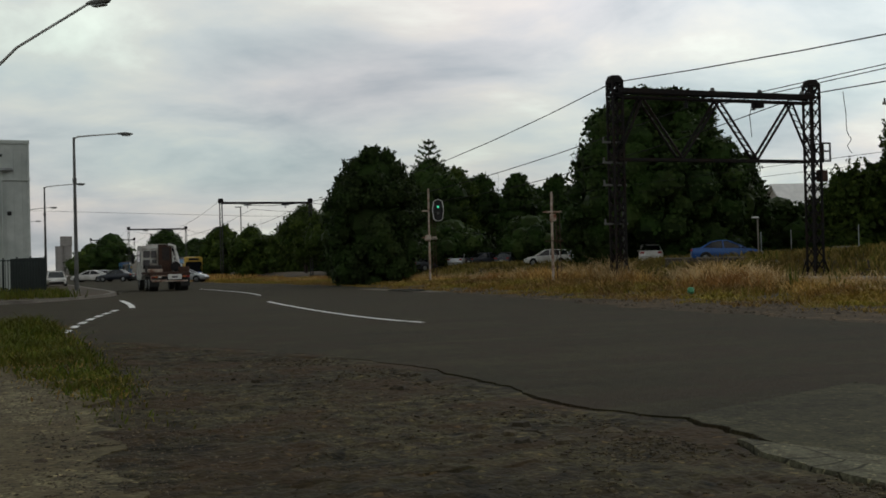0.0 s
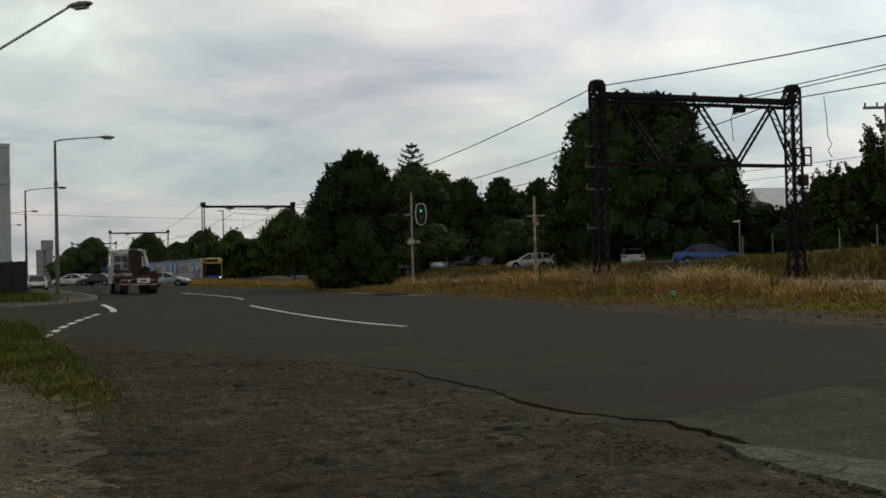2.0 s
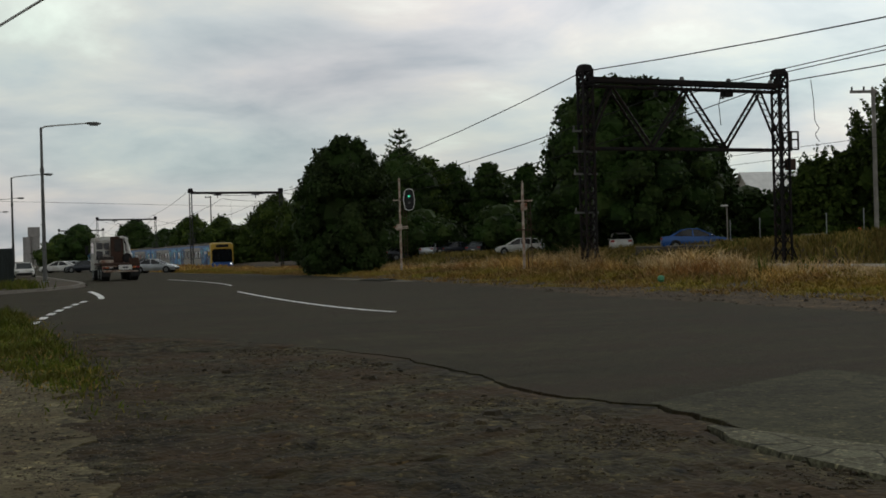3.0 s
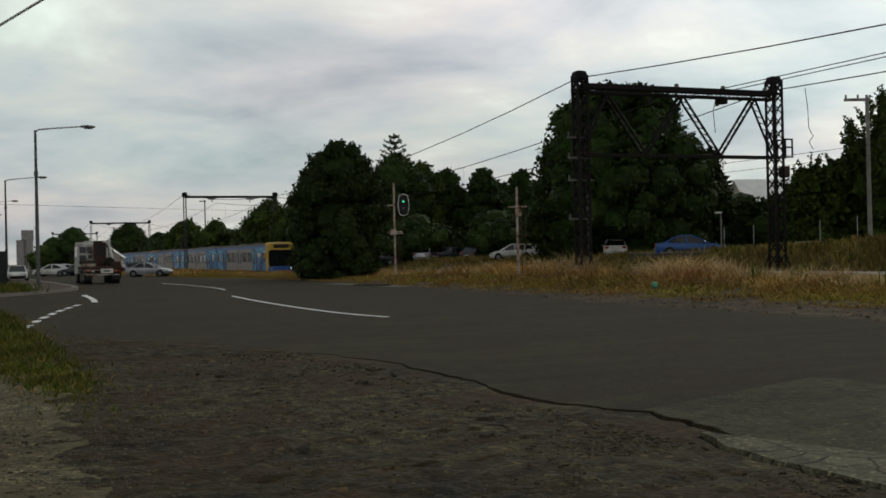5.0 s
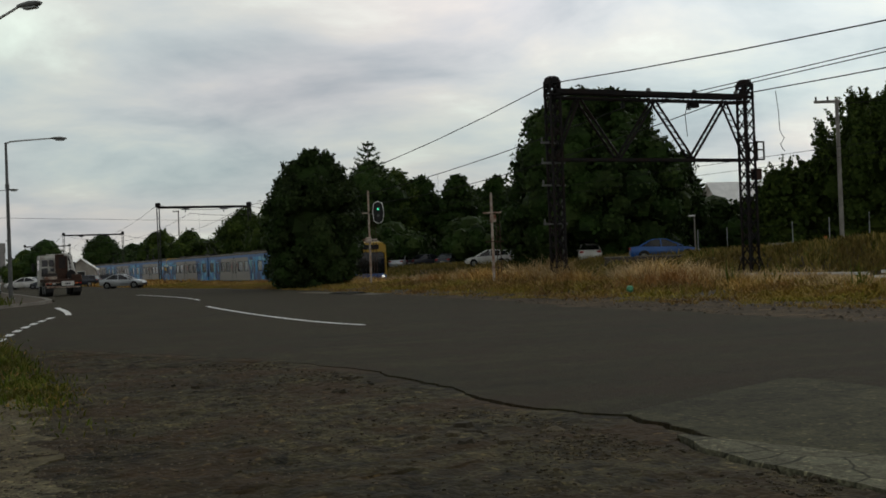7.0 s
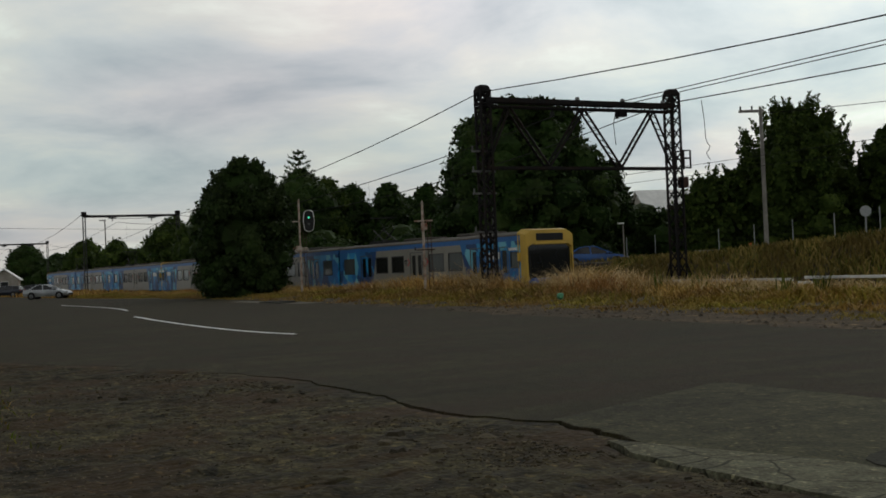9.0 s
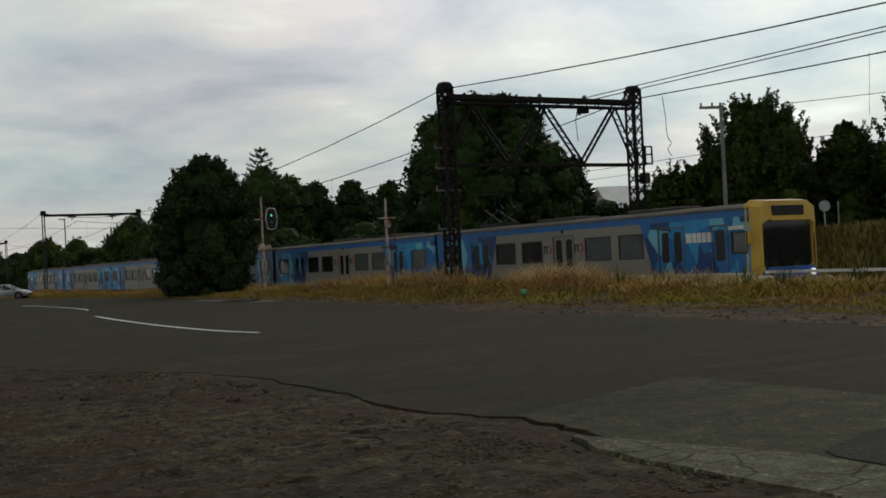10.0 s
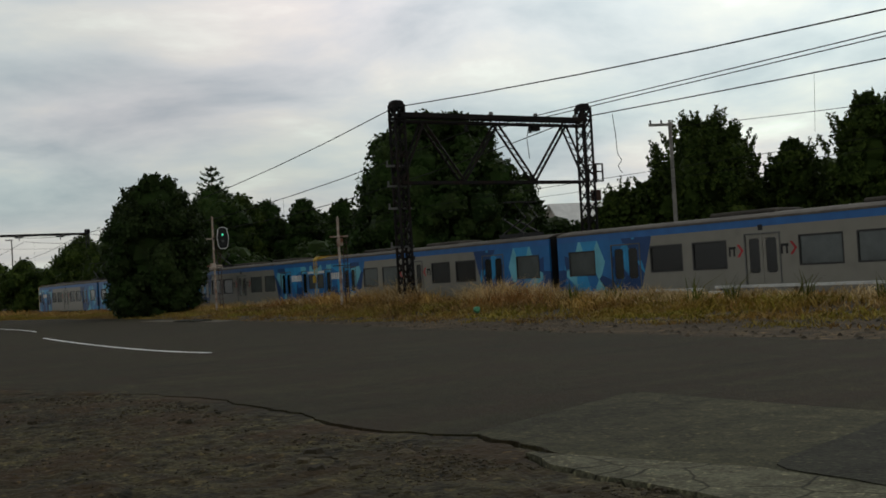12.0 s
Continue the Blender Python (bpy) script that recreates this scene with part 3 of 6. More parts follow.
def build_road():
    fine = np.concatenate([np.arange(-420, -140, 10), np.arange(-140, -80, 4), np.arange(-80, -30, 0.5), np.arange(-30, -4, 0.12), np.arange(-4, 80, 4)])
    near = near_edge
    far = lambda a: ramp_of(a, *FAR_EDGE) + ragged(a * 0.6, 0.55, 9.5)
    solid("road", strip(fine, near, far, 0.03, 0.07, 8), ASPHALT, TRACK, "worn dark asphalt road with a crumbling broken edge", "road", "structure")
    gravel = strip(np.arange(-140, 40, 0.7), lambda a: ramp_of(a, *FAR_EDGE) - 2, lambda a: ramp_of(a, *FAR_EDGE) + ramp_of(a, (-140, 1.2), (-86, 2.6), (-60, 4.4), (-30, 6.9), (20, 8.0)) + ragged(a * 0.5, 0.9, 3.5), -0.008, 0.05, 4)
    solid("gravel_verge", gravel, GRAVEL, TRACK, "brown gravel strip between road and dry grass", "gravel", "structure")
    yard = strip(np.concatenate([np.arange(-44, -26, 0.4), np.arange(-26, -1, 0.09)]), lambda a: -14, lambda a: yard_edge(a) + 0.1 + ragged(a, 0.38, 12.5), lambda a: ramp_of(a, (-44, 0.050), (-22, 0.044), (-17, 0.034), (-14, 0.026), (-8, 0.024)), 0.06, 6)
    solid("gravel_shoulder", yard, PALEGRAVEL, TRACK, "pale brown gravel at the roadside", "gravel", "structure")


build_ground()
build_road()
build_shoulder()


def build_patches():
    far = lambda a: 9.65 + ragged(a * 0.3, 0.05, 2.2) if a > -10.9 else near_edge(-9.6) + (-9.6 - a) / 1.3 * 3.3
    st = np.concatenate([[-10.95], np.arange(-10.9, -5, 0.1), np.arange(-5, 30, 1)])
    low = lambda a: (near_edge(-9.6) + 0.02 + (-9.6 - a) / 1.3 * 3.2) if a < -9.6 else near_edge(a) + 0.012
    solid("asphalt_patch", strip(st, low, lambda a: max(low(a) + 0.01, far(a)), 0.034, 0.05, 6), PATCH, TRACK, "pale cracked asphalt patch laid into the road", "road", "structure")
    low2 = lambda a: 5.63 + ragged(a, 0.09, 7.7) + 0.5 * max(0, -7.5 - a)
    high2 = lambda a: max(low2(a) + 0.02, 6.0 + ragged(a, 0.05, 3.3) + 0.3 * max(0, min(1.9, a + 8.0)))
    solid("concrete_edge", strip(np.concatenate([np.arange(-8.15, -4, 0.1), np.arange(-4, 25, 0.5)]), low2, high2, 0.038, 0.09, 3), CONCRETE, TRACK, "cracked pale concrete edge strip of the road", "road", "structure")
    low3 = lambda a: 6.62 + ragged(a, 0.08, 6.1) + 0.6 * max(0, -5.9 - a)
    solid("asphalt_repair", strip(np.concatenate([np.arange(-6.9, -4, 0.1), np.arange(-4, 20, 0.5)]), lambda a: max(low3(a), 9.3 - (a + 6.95) * 3.2) if a < -6.2 else low3(a), lambda a: 9.3 + ragged(a, 0.06, 1.1), 0.043, 0.05, 4), DARKPATCH, TRACK, "dark asphalt repair in the pale patch", "road", "structure")


build_patches()


def painted_line(name, pts, width, label, group=""):
    s = Shape()
    rows = []
    for i, (a, b) in enumerate(pts):
        a0, b0 = pts[max(i - 1, 0)]
        a1, b1 = pts[min(i + 1, len(pts) - 1)]
        t = Vector((a1 - a0, b1 - b0)).normalized()
        nx, ny = -t.y * width / 2, t.x * width / 2
        rows.append([(a - nx, b - ny, 0.028), (a - nx, b - ny, 0.036), (a + nx, b + ny, 0.036), (a + nx, b + ny, 0.028)])
    s.loft(rows)
    return solid(name, s, LINE, TRACK, label, "road marking", "structure", group)


def bend(p0, p1, p2, n=14):
    return [((1 - t) ** 2 * p0[0] + 2 * t * (1 - t) * p1[0] + t * t * p2[0], (1 - t) ** 2 * p0[1] + 2 * t * (1 - t) * p1[1] + t * t * p2[1]) for t in np.linspace(0, 1, n)]


painted_line("road_line", [(-49.0, 11.48), (-44.2, 11.0), (-39.5, 10.62), (-36.4, 10.42), (-33.7, 10.30), (-31.2, 10.26), (-29.4, 10.34), (-27.8, 10.53)], 0.15, "white painted line along the road", "road markings")
painted_line("road_line", bend((-59.5, 13.55), (-66.5, 14.75), (-82, 14.3)), 0.13, "faded white painted line along the road", "road markings")
painted_line("road_line", bend((-47.4, 5.6), (-51.5, 6.1), (-58.6, 6.4), 8), 0.24, "broad white painted bar at the side street", "road markings")
for i in range(7):
    p = lambda t: (-30.4 - 16.0 * t, 1.93 + 2.35 * t + 0.75 * t * t)
    painted_line("road_line", [p(i / 7), p(i / 7 + 0.075)], 0.2, "white painted dash across the side street mouth", "road markings")


def build_kerb():
    s = Shape()
    pts = [(-420, 8.0), (-120, 8.0), (-78, 8.0), (-72, 7.6), (-67, 6.4), (-62.5, 4.2), (-59, 1.8), (-57.2, -2), (-56.4, -12), (-56, -60)]
    rows = []
    for i, (a, b) in enumerate(pts):
        a0, b0 = pts[max(i - 1, 0)]
        a1, b1 = pts[min(i + 1, len(pts) - 1)]
        t = Vector((a1 - a0, b1 - b0)).normalized()
        nx, ny = t.y, -t.x
        rows.append([(a, b, -0.03), (a, b, 0.15), (a + nx * -0.02, b + ny * -0.02, 0.17), (a + nx * 0.3, b + ny * 0.3, 0.17), (a + nx * 0.3, b + ny * 0.3, -0.03)])
    s.loft(rows)
    solid("kerb", s, KERB, TRACK, "pale concrete kerb round the street corner", "kerb", "structure")
    f = strip([-420, -120, -90, -78, -74, -71, -69, -67, -65, -63, -61, -59.5, -58, -57.4], lambda a: -60, lambda a: ramp_of(a, (-420, 7.9), (-78, 7.9), (-72, 7.45), (-67, 6.2), (-62.5, 4.0), (-59, 1.5), (-57.2, -3)), 0.15, 0.2, 4)
    solid("pavement", f, SOIL, TRACK, "bare earth footpath behind the kerb", "pavement", "structure")


build_kerb()


def build_track(b):
    s = Shape()
    for y in (-0.8, 0.8):
        for x0, x1, z0, z1 in ((-0.07, 0.07, -0.16, -0.14), (-0.012, 0.012, -0.14, -0.04), (-0.036, 0.036, -0.04, 0.0)):
            s.box(-420, 60, y + x0, y + x1, RAIL_Z + z0, RAIL_Z + z1)
    t = thing("railway_track", plan(0, b), "steel rails on timber sleepers in ballast", "railway track", "railway tracks")
    t["kind"] = "structure"
    part("rails", s, RAILSTEEL, t)
    sl = Shape()
    for a in np.arange(-200, 20, 0.7):
        sl.box(a - 0.12, a + 0.12, -1.3, 1.3, RAIL_Z - 0.27, RAIL_Z - 0.16)
    p = part("sleepers", sl, SLEEPER, t)
    p["kind"] = "stuff"


def build_ballast():
    s = Shape()
    prof = [(31.2, -0.95), (31.7, -0.84), (38.8, -0.84), (39.4, -0.95)]
    s.loft([[(a, b, z) for b, z in prof] for a in np.linspace(-420, 60, 40)], closed=False)
    solid("ballast", s, BALLAST, TRACK, "brown crushed stone ballast bed", "ballast", "structure")


build_ballast()
build_track(NEAR_TRACK)
build_track(FAR_TRACK)


# ---- grass and gravel ----
def blades(name, label, material, n, where, tall, wide=0.035, lean=0.35, base=None, category="grass"):
    """Grass blades as bent narrow strips; where() gives n places (a, b), tall() their heights."""
    A, B = where(n)
    Z = ground_height(A, B) if base is None else base(A, B)
    H = tall(A, B)
    th = rng.uniform(0, 2 * np.pi, n)
    lx, ly = rng.normal(0, lean, n) * H, rng.normal(0, lean, n) * H
    w = wide * rng.uniform(0.6, 1.4, n)
    cx, cy = np.cos(th) * w, np.sin(th) * w
    v = np.empty((n, 5, 3))
    v[:, 0] = np.stack([A - cx, B - cy, Z - 0.03], 1)
    v[:, 1] = np.stack([A + cx, B + cy, Z - 0.03], 1)
    v[:, 2] = np.stack([A + cx * 0.8 + lx * 0.35, B + cy * 0.8 + ly * 0.35, Z + H * 0.6], 1)
    v[:, 3] = np.stack([A - cx * 0.8 + lx * 0.35, B - cy * 0.8 + ly * 0.35, Z + H * 0.6], 1)
    v[:, 4] = np.stack([A + lx, B + ly, Z + H], 1)
    s = Shape()
    s.v = v.reshape(-1, 3).tolist()
    k = (np.arange(n) * 5)[:, None]
    s.f = (k + [0, 1, 2, 3]).tolist() + (k + [3, 2, 4]).tolist()
    return solid(name, s, material, TRACK, label, category, "stuff")


def tufted(a0, a1, b0, b1, spread=0.35):
    def where(n):
        m = max(1, n // 28)
        ca, cb = rng.uniform(a0, a1, m), rng.uniform(b0, b1, m)
        i = rng.integers(0, m, n)
        return ca[i] + rng.normal(0, spread, n), cb[i] + rng.normal(0, spread, n)
    return where


def verge_where(start, end, b0, b1, spread=0.4):
    """Places on the verge beyond the road's far edge."""
    def where(n):
        m = max(1, n // 30)
        ca = start + (end - start) * rng.uniform(0, 1, m)
        lo = np.interp(ca, [p[0] for p in FAR_EDGE], [p[1] for p in FAR_EDGE]) + np.interp(ca, [-140, -86, -60, -30, 20], [1.2, 2.6, 3.8, 5.9, 7.0])
        cb = lo + b0 + (b1 - lo - b0) * rng.uniform(0, 1, m)
        i = rng.integers(0, m, n)
        return ca[i] + rng.normal(0, spread, n), cb[i] + rng.normal(0, spread * 0.8, n)
    return where


def roadside(n):
    """The wedge of grass between the gravel and the side street."""
    m = max(1, n // 26)
    cb = rng.uniform(-0.9, 1.75, m)
    edge = np.interp(cb, [-0.9, 0.0, 0.3, 0.7, 1.0, 1.3, 1.75], [-30, -24, -21.7, -18.4, -16.0, -14.4, -15.8])
    ca = edge - (edge + 36) * rng.uniform(0, 1, m) ** 1.2
    i = rng.integers(0, m, n)
    return ca[i] + rng.normal(0, 0.3, n), cb[i] + rng.normal(0, 0.16, n)


def tall_a(A):
    return np.interp(A, [-140, -100, -75, -60, -50, -38, -30, -10], [0.42, 0.48, 0.55, 0.75, 0.95, 0.80, 0.36, 0.32])


def patchy(A, B, k, seed):
    """Slow drift between 0 and 1 over the plan."""
    return np.clip(0.5 + 0.9 * np.array([noise.noise(Vector((x * k, y * k * 1.6, seed))) for x, y in zip(A, B)]), 0, 1)


def verge_tall(A, B):
    p = patchy(A, B, 0.33, 2.0) * 0.75 + 0.45
    return tall_a(A) * p * (0.22 + 0.95 * rng.uniform(0, 1, len(A)) ** 1.6) * np.interp(B, [23, 25, 27, 31], [0.3, 0.55, 1, 0.95])


def drifts(where, scale, seed, keep=0.45):
    """Thins places out into drifts, leaving gaps between."""
    def thinned(n):
        A, B = where(int(n / keep))
        d = patchy(A, B, scale, seed) + rng.normal(0, 0.13, len(A))
        pick = np.argsort(-d)[:n]
        return A[pick], B[pick]
    return thinned


blades("dry_grass", "tall dry straw-coloured grass beside the railway", DRYGRASS, 46000, drifts(verge_where(-140, 2, 1.6, 30.4), 0.3, 4.0, 0.6), verge_tall, 0.02, 0.7)
blades("matted_grass", "matted dead grass between the taller tufts", BAREGRASS, 42000, verge_where(-140, 2, -0.6, 30.4, 0.7), lambda A, B: 0.05 + tall_a(A) * 0.45 * rng.uniform(0.1, 1, len(A)) * np.interp(B, [23, 26], [0.35, 1]), 0.024, 1.0)
blades("seed_heads", "pale feathery seed heads over the dry grass", SEEDHEAD, 9000, drifts(verge_where(-90, -8, 3.0, 29.5, 0.5), 0.4, 9.0, 0.4), lambda A, B: verge_tall(A, B) * 1.15 + 0.14, 0.02, 0.7)
blades("verge_weeds", "olive green weeds among the dry grass", OLIVE, 20000, drifts(verge_where(-125, 2, 0.3, 30, 0.7), 0.22, 6.0, 0.45), lambda A, B: 0.1 + 0.4 * patchy(A, B, 0.25, 7.0) * rng.uniform(0.2, 1, len(A)), 0.028, 0.7)
blades("gravel_weeds", "sparse dead weeds over the gravel verge", BAREGRASS, 9000, drifts(verge_where(-90, 2, -3.2, 24.5, 0.5), 0.5, 11.0, 0.35), lambda A, B: rng.uniform(0.02, 0.13, len(A)), 0.02, 1.0, base=lambda A, B: 0 * A - 0.005)
blades("tall_weeds", "tall leafy green weeds at the grass edge", GREENGRASS, 260, tufted(-34, -17, 27.0, 28.8, 0.14), lambda A, B: rng.uniform(0.2, 1.1, len(A)), 0.022, 0.4)
blades("low_grass", "short olive grass along the gravel edge", OLIVE, 22000, drifts(verge_where(-125, 2, -0.5, 26.5, 0.6), 0.2, 15.0, 0.5), lambda A, B: rng.uniform(0.04, 0.2, len(A)), 0.028, 0.8)
blades("bank_grass", "dry olive grass on the far railway bank", BANKGRASS, 16000, tufted(-80, 2, 40.5, 47.5, 0.5), lambda A, B: rng.uniform(0.2, 0.6, len(A)), 0.05)
blades("bank_weeds", "olive weeds on the far railway bank", BANKGRASS, 24000, tufted(-140, 2, 40.5, 48, 0.6), lambda A, B: rng.uniform(0.2, 0.65, len(A)), 0.05)
blades("far_dry_grass", "dry grass along the distant railway verge", DRYGRASS, 9000, tufted(-260, -130, 21.5, 30, 0.7), lambda A, B: rng.uniform(0.3, 0.7, len(A)), 0.09)
blades("roadside_grass", "green and browning grass patch at the roadside", GREENGRASS, 17000, drifts(roadside, 0.5, 3.0, 0.85), lambda A, B: rng.uniform(0.04, 0.30, len(A)) * (0.5 + patchy(A, B, 0.8, 5.0)) * np.interp(A, [-40, -24, -15], [1.2, 0.9, 0.35]), 0.014, 0.55, base=lambda A, B: 0 * A + 0.02)
blades("roadside_thatch", "brown matted grass among the green roadside grass", BAREGRASS, 6000, lambda n: (lambda A, B: (A + 2.0 * rng.uniform(0, 1, n) ** 2, B + rng.normal(0, 0.2, n)))(*roadside(n)), lambda A, B: rng.uniform(0.02, 0.16, len(A)) * np.interp(A, [-30, -16], [1, 0.5]), 0.012, 0.9, base=lambda A, B: 0 * A + 0.02)
blades("roadside_weeds", "dry olive weeds thinning out over the gravel", GREENGRASS, 5000, lambda n: (lambda A, B: (A + 3.5 * rng.uniform(0, 1, n) ** 2 * 1.0, B + rng.normal(0.1, 0.25, n)))(*roadside(n)), lambda A, B: rng.uniform(0.02, 0.10, len(A)), 0.010, 0.7, base=lambda A, B: 0 * A + 0.012)
blades("dead_weeds", "dead brown weeds thinning out over the shoulder", BANKGRASS, 700, lambda n: (lambda A: (A, np.interp(A, [-24, -16, -12], [2.0, 1.6, 1.35]) + rng.normal(0, 0.3, n)))(-12 - 12 * rng.uniform(0, 1, n) ** 0.6), lambda A, B: rng.uniform(0.008, 0.035, len(A)), 0.006, 0.8, base=lambda A, B: 0 * A + 0.025)
blades("corner_grass", "dull olive grass round the street corner fence", GREENGRASS, 4500, tufted(-84, -63, -3.5, 4.5, 0.4), lambda A, B: rng.uniform(0.05, 0.5, len(A)), 0.03, base=lambda A, B: 0 * A + 0.15)


def bed(A, B, level):
    """Height of the shoulder that loose stones lie on."""
    if level is not None:
        return 0 * A + level
    yard = np.interp(A, [-44, -30, -20, -14, -8, -4], [0.3, 1.2, 1.2, 1.1, 0.9, 0.2])
    low = np.array([shoulder_level(x, y) for x, y in zip(A, B)])
    return np.where(B < yard - 0.1, np.maximum(low, np.interp(A, [-22, -17, -14, -8], [0.044, 0.034, 0.026, 0.024])), low)


def gathered(a0, a1, b0, b1, scale=0.8, sharp=3.0, edge=None):
    """Places over a stretch of the shoulder, gathered in drifts with bare ground between."""
    def where(n):
        A, B = rng.uniform(a0, a1, n * 4), rng.uniform(b0, b1, n * 4)
        if edge is not None:
            B = edge - np.abs(rng.normal(0, 1.1, n * 4))
        d = np.array([noise.noise(Vector((x * scale, y * scale, 17.0))) for x, y in zip(A, B)])
        pick = np.argsort(-(d * sharp + rng.normal(0, 0.5, n * 4)))[:n]
        return A[pick], B[pick]
    return where


def pebbles(name, label, n, where, size, level=None):
    A, B = where(n)
    H = bed(A, B, level)
    R = size * rng.uniform(0.35, 1, n) ** 2 * 1.6
    v = np.empty((n, 6, 3))
    for i, (x, y, z) in enumerate(((1, 0, 0), (0, 1, 0), (-1, 0, 0), (0, -1, 0), (0, 0, 0.5), (0, 0, -0.5))):
        j = rng.uniform(0.6, 1.2, n)
        v[:, i] = np.stack([A + x * R * j, B + y * R * j, H + z * R * j], 1)
    s = Shape()
    s.v = v.reshape(-1, 3).tolist()
    k = (np.arange(n) * 6)[:, None]
    s.f = []
    for t in ((0, 1, 4), (1, 2, 4), (2, 3, 4), (3, 0, 4)):
        s.f += (k + t).tolist()
    solid(name, s, PEBBLE, TRACK, label, "gravel", "stuff")


def chips(name, label, n, where, size):
    """Flat broken lumps of seal and clay lying on the shoulder."""
    A, B = where(n)
    s = Shape()
    ground = bed(A, B, None)
    th = rng.uniform(0, 2 * np.pi, n)
    R = size * (0.3 + 0.9 * rng.uniform(0, 1, n) ** 4)
    v = np.empty((n, 12, 3))
    for i in range(6):
        r0 = R * rng.uniform(0.7, 1.2, n)
        c, q = np.cos(th + i * np.pi / 3), np.sin(th + i * np.pi / 3)
        v[:, i] = np.stack([A + c * r0, B + q * r0, ground - 0.01], 1)
        v[:, 6 + i] = np.stack([A + c * r0 * 0.7, B + q * r0 * 0.7, ground + R * rng.uniform(0.12, 0.42, n)], 1)
    s.v = v.reshape(-1, 3).tolist()
    k = (np.arange(n) * 12)[:, None]
    s.f = (k + [6, 7, 8, 9, 10, 11]).tolist()
    for i in range(6):
        s.f += (k + [i, (i + 1) % 6, 6 + (i + 1) % 6, 6 + i]).tolist()
    solid(name, s, CHIP, TRACK, label, "rubble", "stuff")


chips("broken_seal", "brown broken lumps of seal along the road edge", 3000, gathered(-19, -4.5, 0, 0, edge=5.6), 0.034)
chips("shoulder_lumps", "brown clay lumps over the worn shoulder", 3200, gathered(-18, -4.5, 0.4, 5.3, 0.7, 1.6), 0.03)
chips("edge_slabs", "flat broken slabs of seal at the crumbling edge", 70, gathered(-17, -5, 0, 0, 0.5, edge=5.65), 0.11)
pebbles("loose_gravel", "loose brown stones on the worn shoulder", 9000, gathered(-19, -3, -1, 5.6, 0.7, 2.0), 0.0085)
pebbles("strewn_stones", "loose stones strewn over the edge of the gravel", 9000, lambda n: (lambda a: (a, np.interp(a, [-26, -20, -14, -8, -4], [1.3, 1.2, 1.1, 0.9, 0.2]) + rng.normal(0, 0.55, n)))(rng.uniform(-26, -4, n)), 0.014)
chips("shoulder_clods", "dark clods scattered over the gravel shoulder", 90, lambda n: (rng.uniform(-24, -5, n), rng.uniform(-3.5, 2.0, n)), 0.04)
pebbles("pale_stones", "small pale stones on the worn shoulder", 3800, lambda n: (rng.uniform(-16, -4, n), rng.uniform(-3.5, 5.4, n)), 0.016)
pebbles("shoulder_stones", "loose pale stones on the gravel shoulder", 10000, lambda n: (rng.uniform(-22, -4, n), rng.uniform(-4, 1.4, n)), 0.012)
pebbles("verge_lumps", "brown clods over the gravel verge", 2600, lambda n: (lambda a: (a, np.interp(a, [p[0] for p in FAR_EDGE], [p[1] for p in FAR_EDGE]) + rng.uniform(0.2, 6.0, n)))(rng.uniform(-60, 0, n)), 0.075, 0.0)
pebbles("verge_stones", "loose stones scattered along the gravel verge", 3500, lambda n: (lambda a: (a, np.interp(a, [p[0] for p in FAR_EDGE], [p[1] for p in FAR_EDGE]) + rng.uniform(-0.8, 6.5, n)))(rng.uniform(-60, 0, n)), 0.03, 0.022)


# ---- railway structures ----
def lattice_tower(parent, b, width, top):
    """Four angle legs with crossed lacing on each face, a spread foot and a capped head."""
    z0 = -0.5
    h = width / 2
    for sx, sy in ((-1, -1), (1, -1), (1, 1), (-1, 1)):
        s = Shape().box(sx * h - 0.05, sx * h + 0.05, b + sy * h - 0.05, b + sy * h + 0.05, z0, top)
        part("leg", s, STEEL, parent)
    step = width * 1.15
    z = 0.6
    while z < top - 0.8:
        z2 = min(z + step, top - 0.7)
        for p, q in (((-h, -h), (h, -h)), ((-h, h), (h, h)), ((-h, -h), (-h, h)), ((h, -h), (h, h))):
            for (u, w) in ((p, q), (q, p)):
                part("lacing_bar", Shape().tube([(u[0], b + u[1], z), (w[0], b + w[1], z2)], 0.034, 4), STEEL, parent)
        z = z2
    part("collar", Shape().box(-h - 0.07, h + 0.07, b - h - 0.07, b + h + 0.07, top - 0.75, top - 0.66, 0.015), STEEL, parent)
    for sx in (-1, 1):
        for z0, z1 in ((top - 0.68, top - 0.1), (top - 0.1, top - 0.68)):
            part("head_brace", Shape().tube([(sx * h, b - h, z0), (sx * h, b + h, z1)], 0.06, 4), STEEL, parent)
            part("head_brace", Shape().tube([(-h, b + sx * h, z0), (h, b + sx * h, z1)], 0.06, 4), STEEL, parent)
    k = h + 0.06
    c = Shape().loft([[(x * k * f, b + y * k * f, z) for x, y in ((-1, -0.6), (-0.6, -1), (0.6, -1), (1, -0.6), (1, 0.6), (0.6, 1), (-0.6, 1), (-1, 0.6))] for z, f in ((top - 0.16, 1.0), (top + 0.06, 1.0), (top + 0.17, 0.86), (top + 0.22, 0.55))])
    part("cap", c, STEEL, parent)
    foot = Shape().box(-h - 0.3, h + 0.3, b - h - 0.3, b + h + 0.3, -1.2, 0.12 if b < 35 else 0.2, 0.04)
    part("footing", foot, KERB, parent)
    for sx, sy in CORNERS:
        part("brace", Shape().tube([(sx * (h + 0.28), b + sy * (h + 0.28), 0.1), (sx * h, b + sy * h, 1.3)], 0.05, 4), STEEL, parent)


CORNERS = ((-1, -1), (1, -1), (1, 1), (-1, 1))


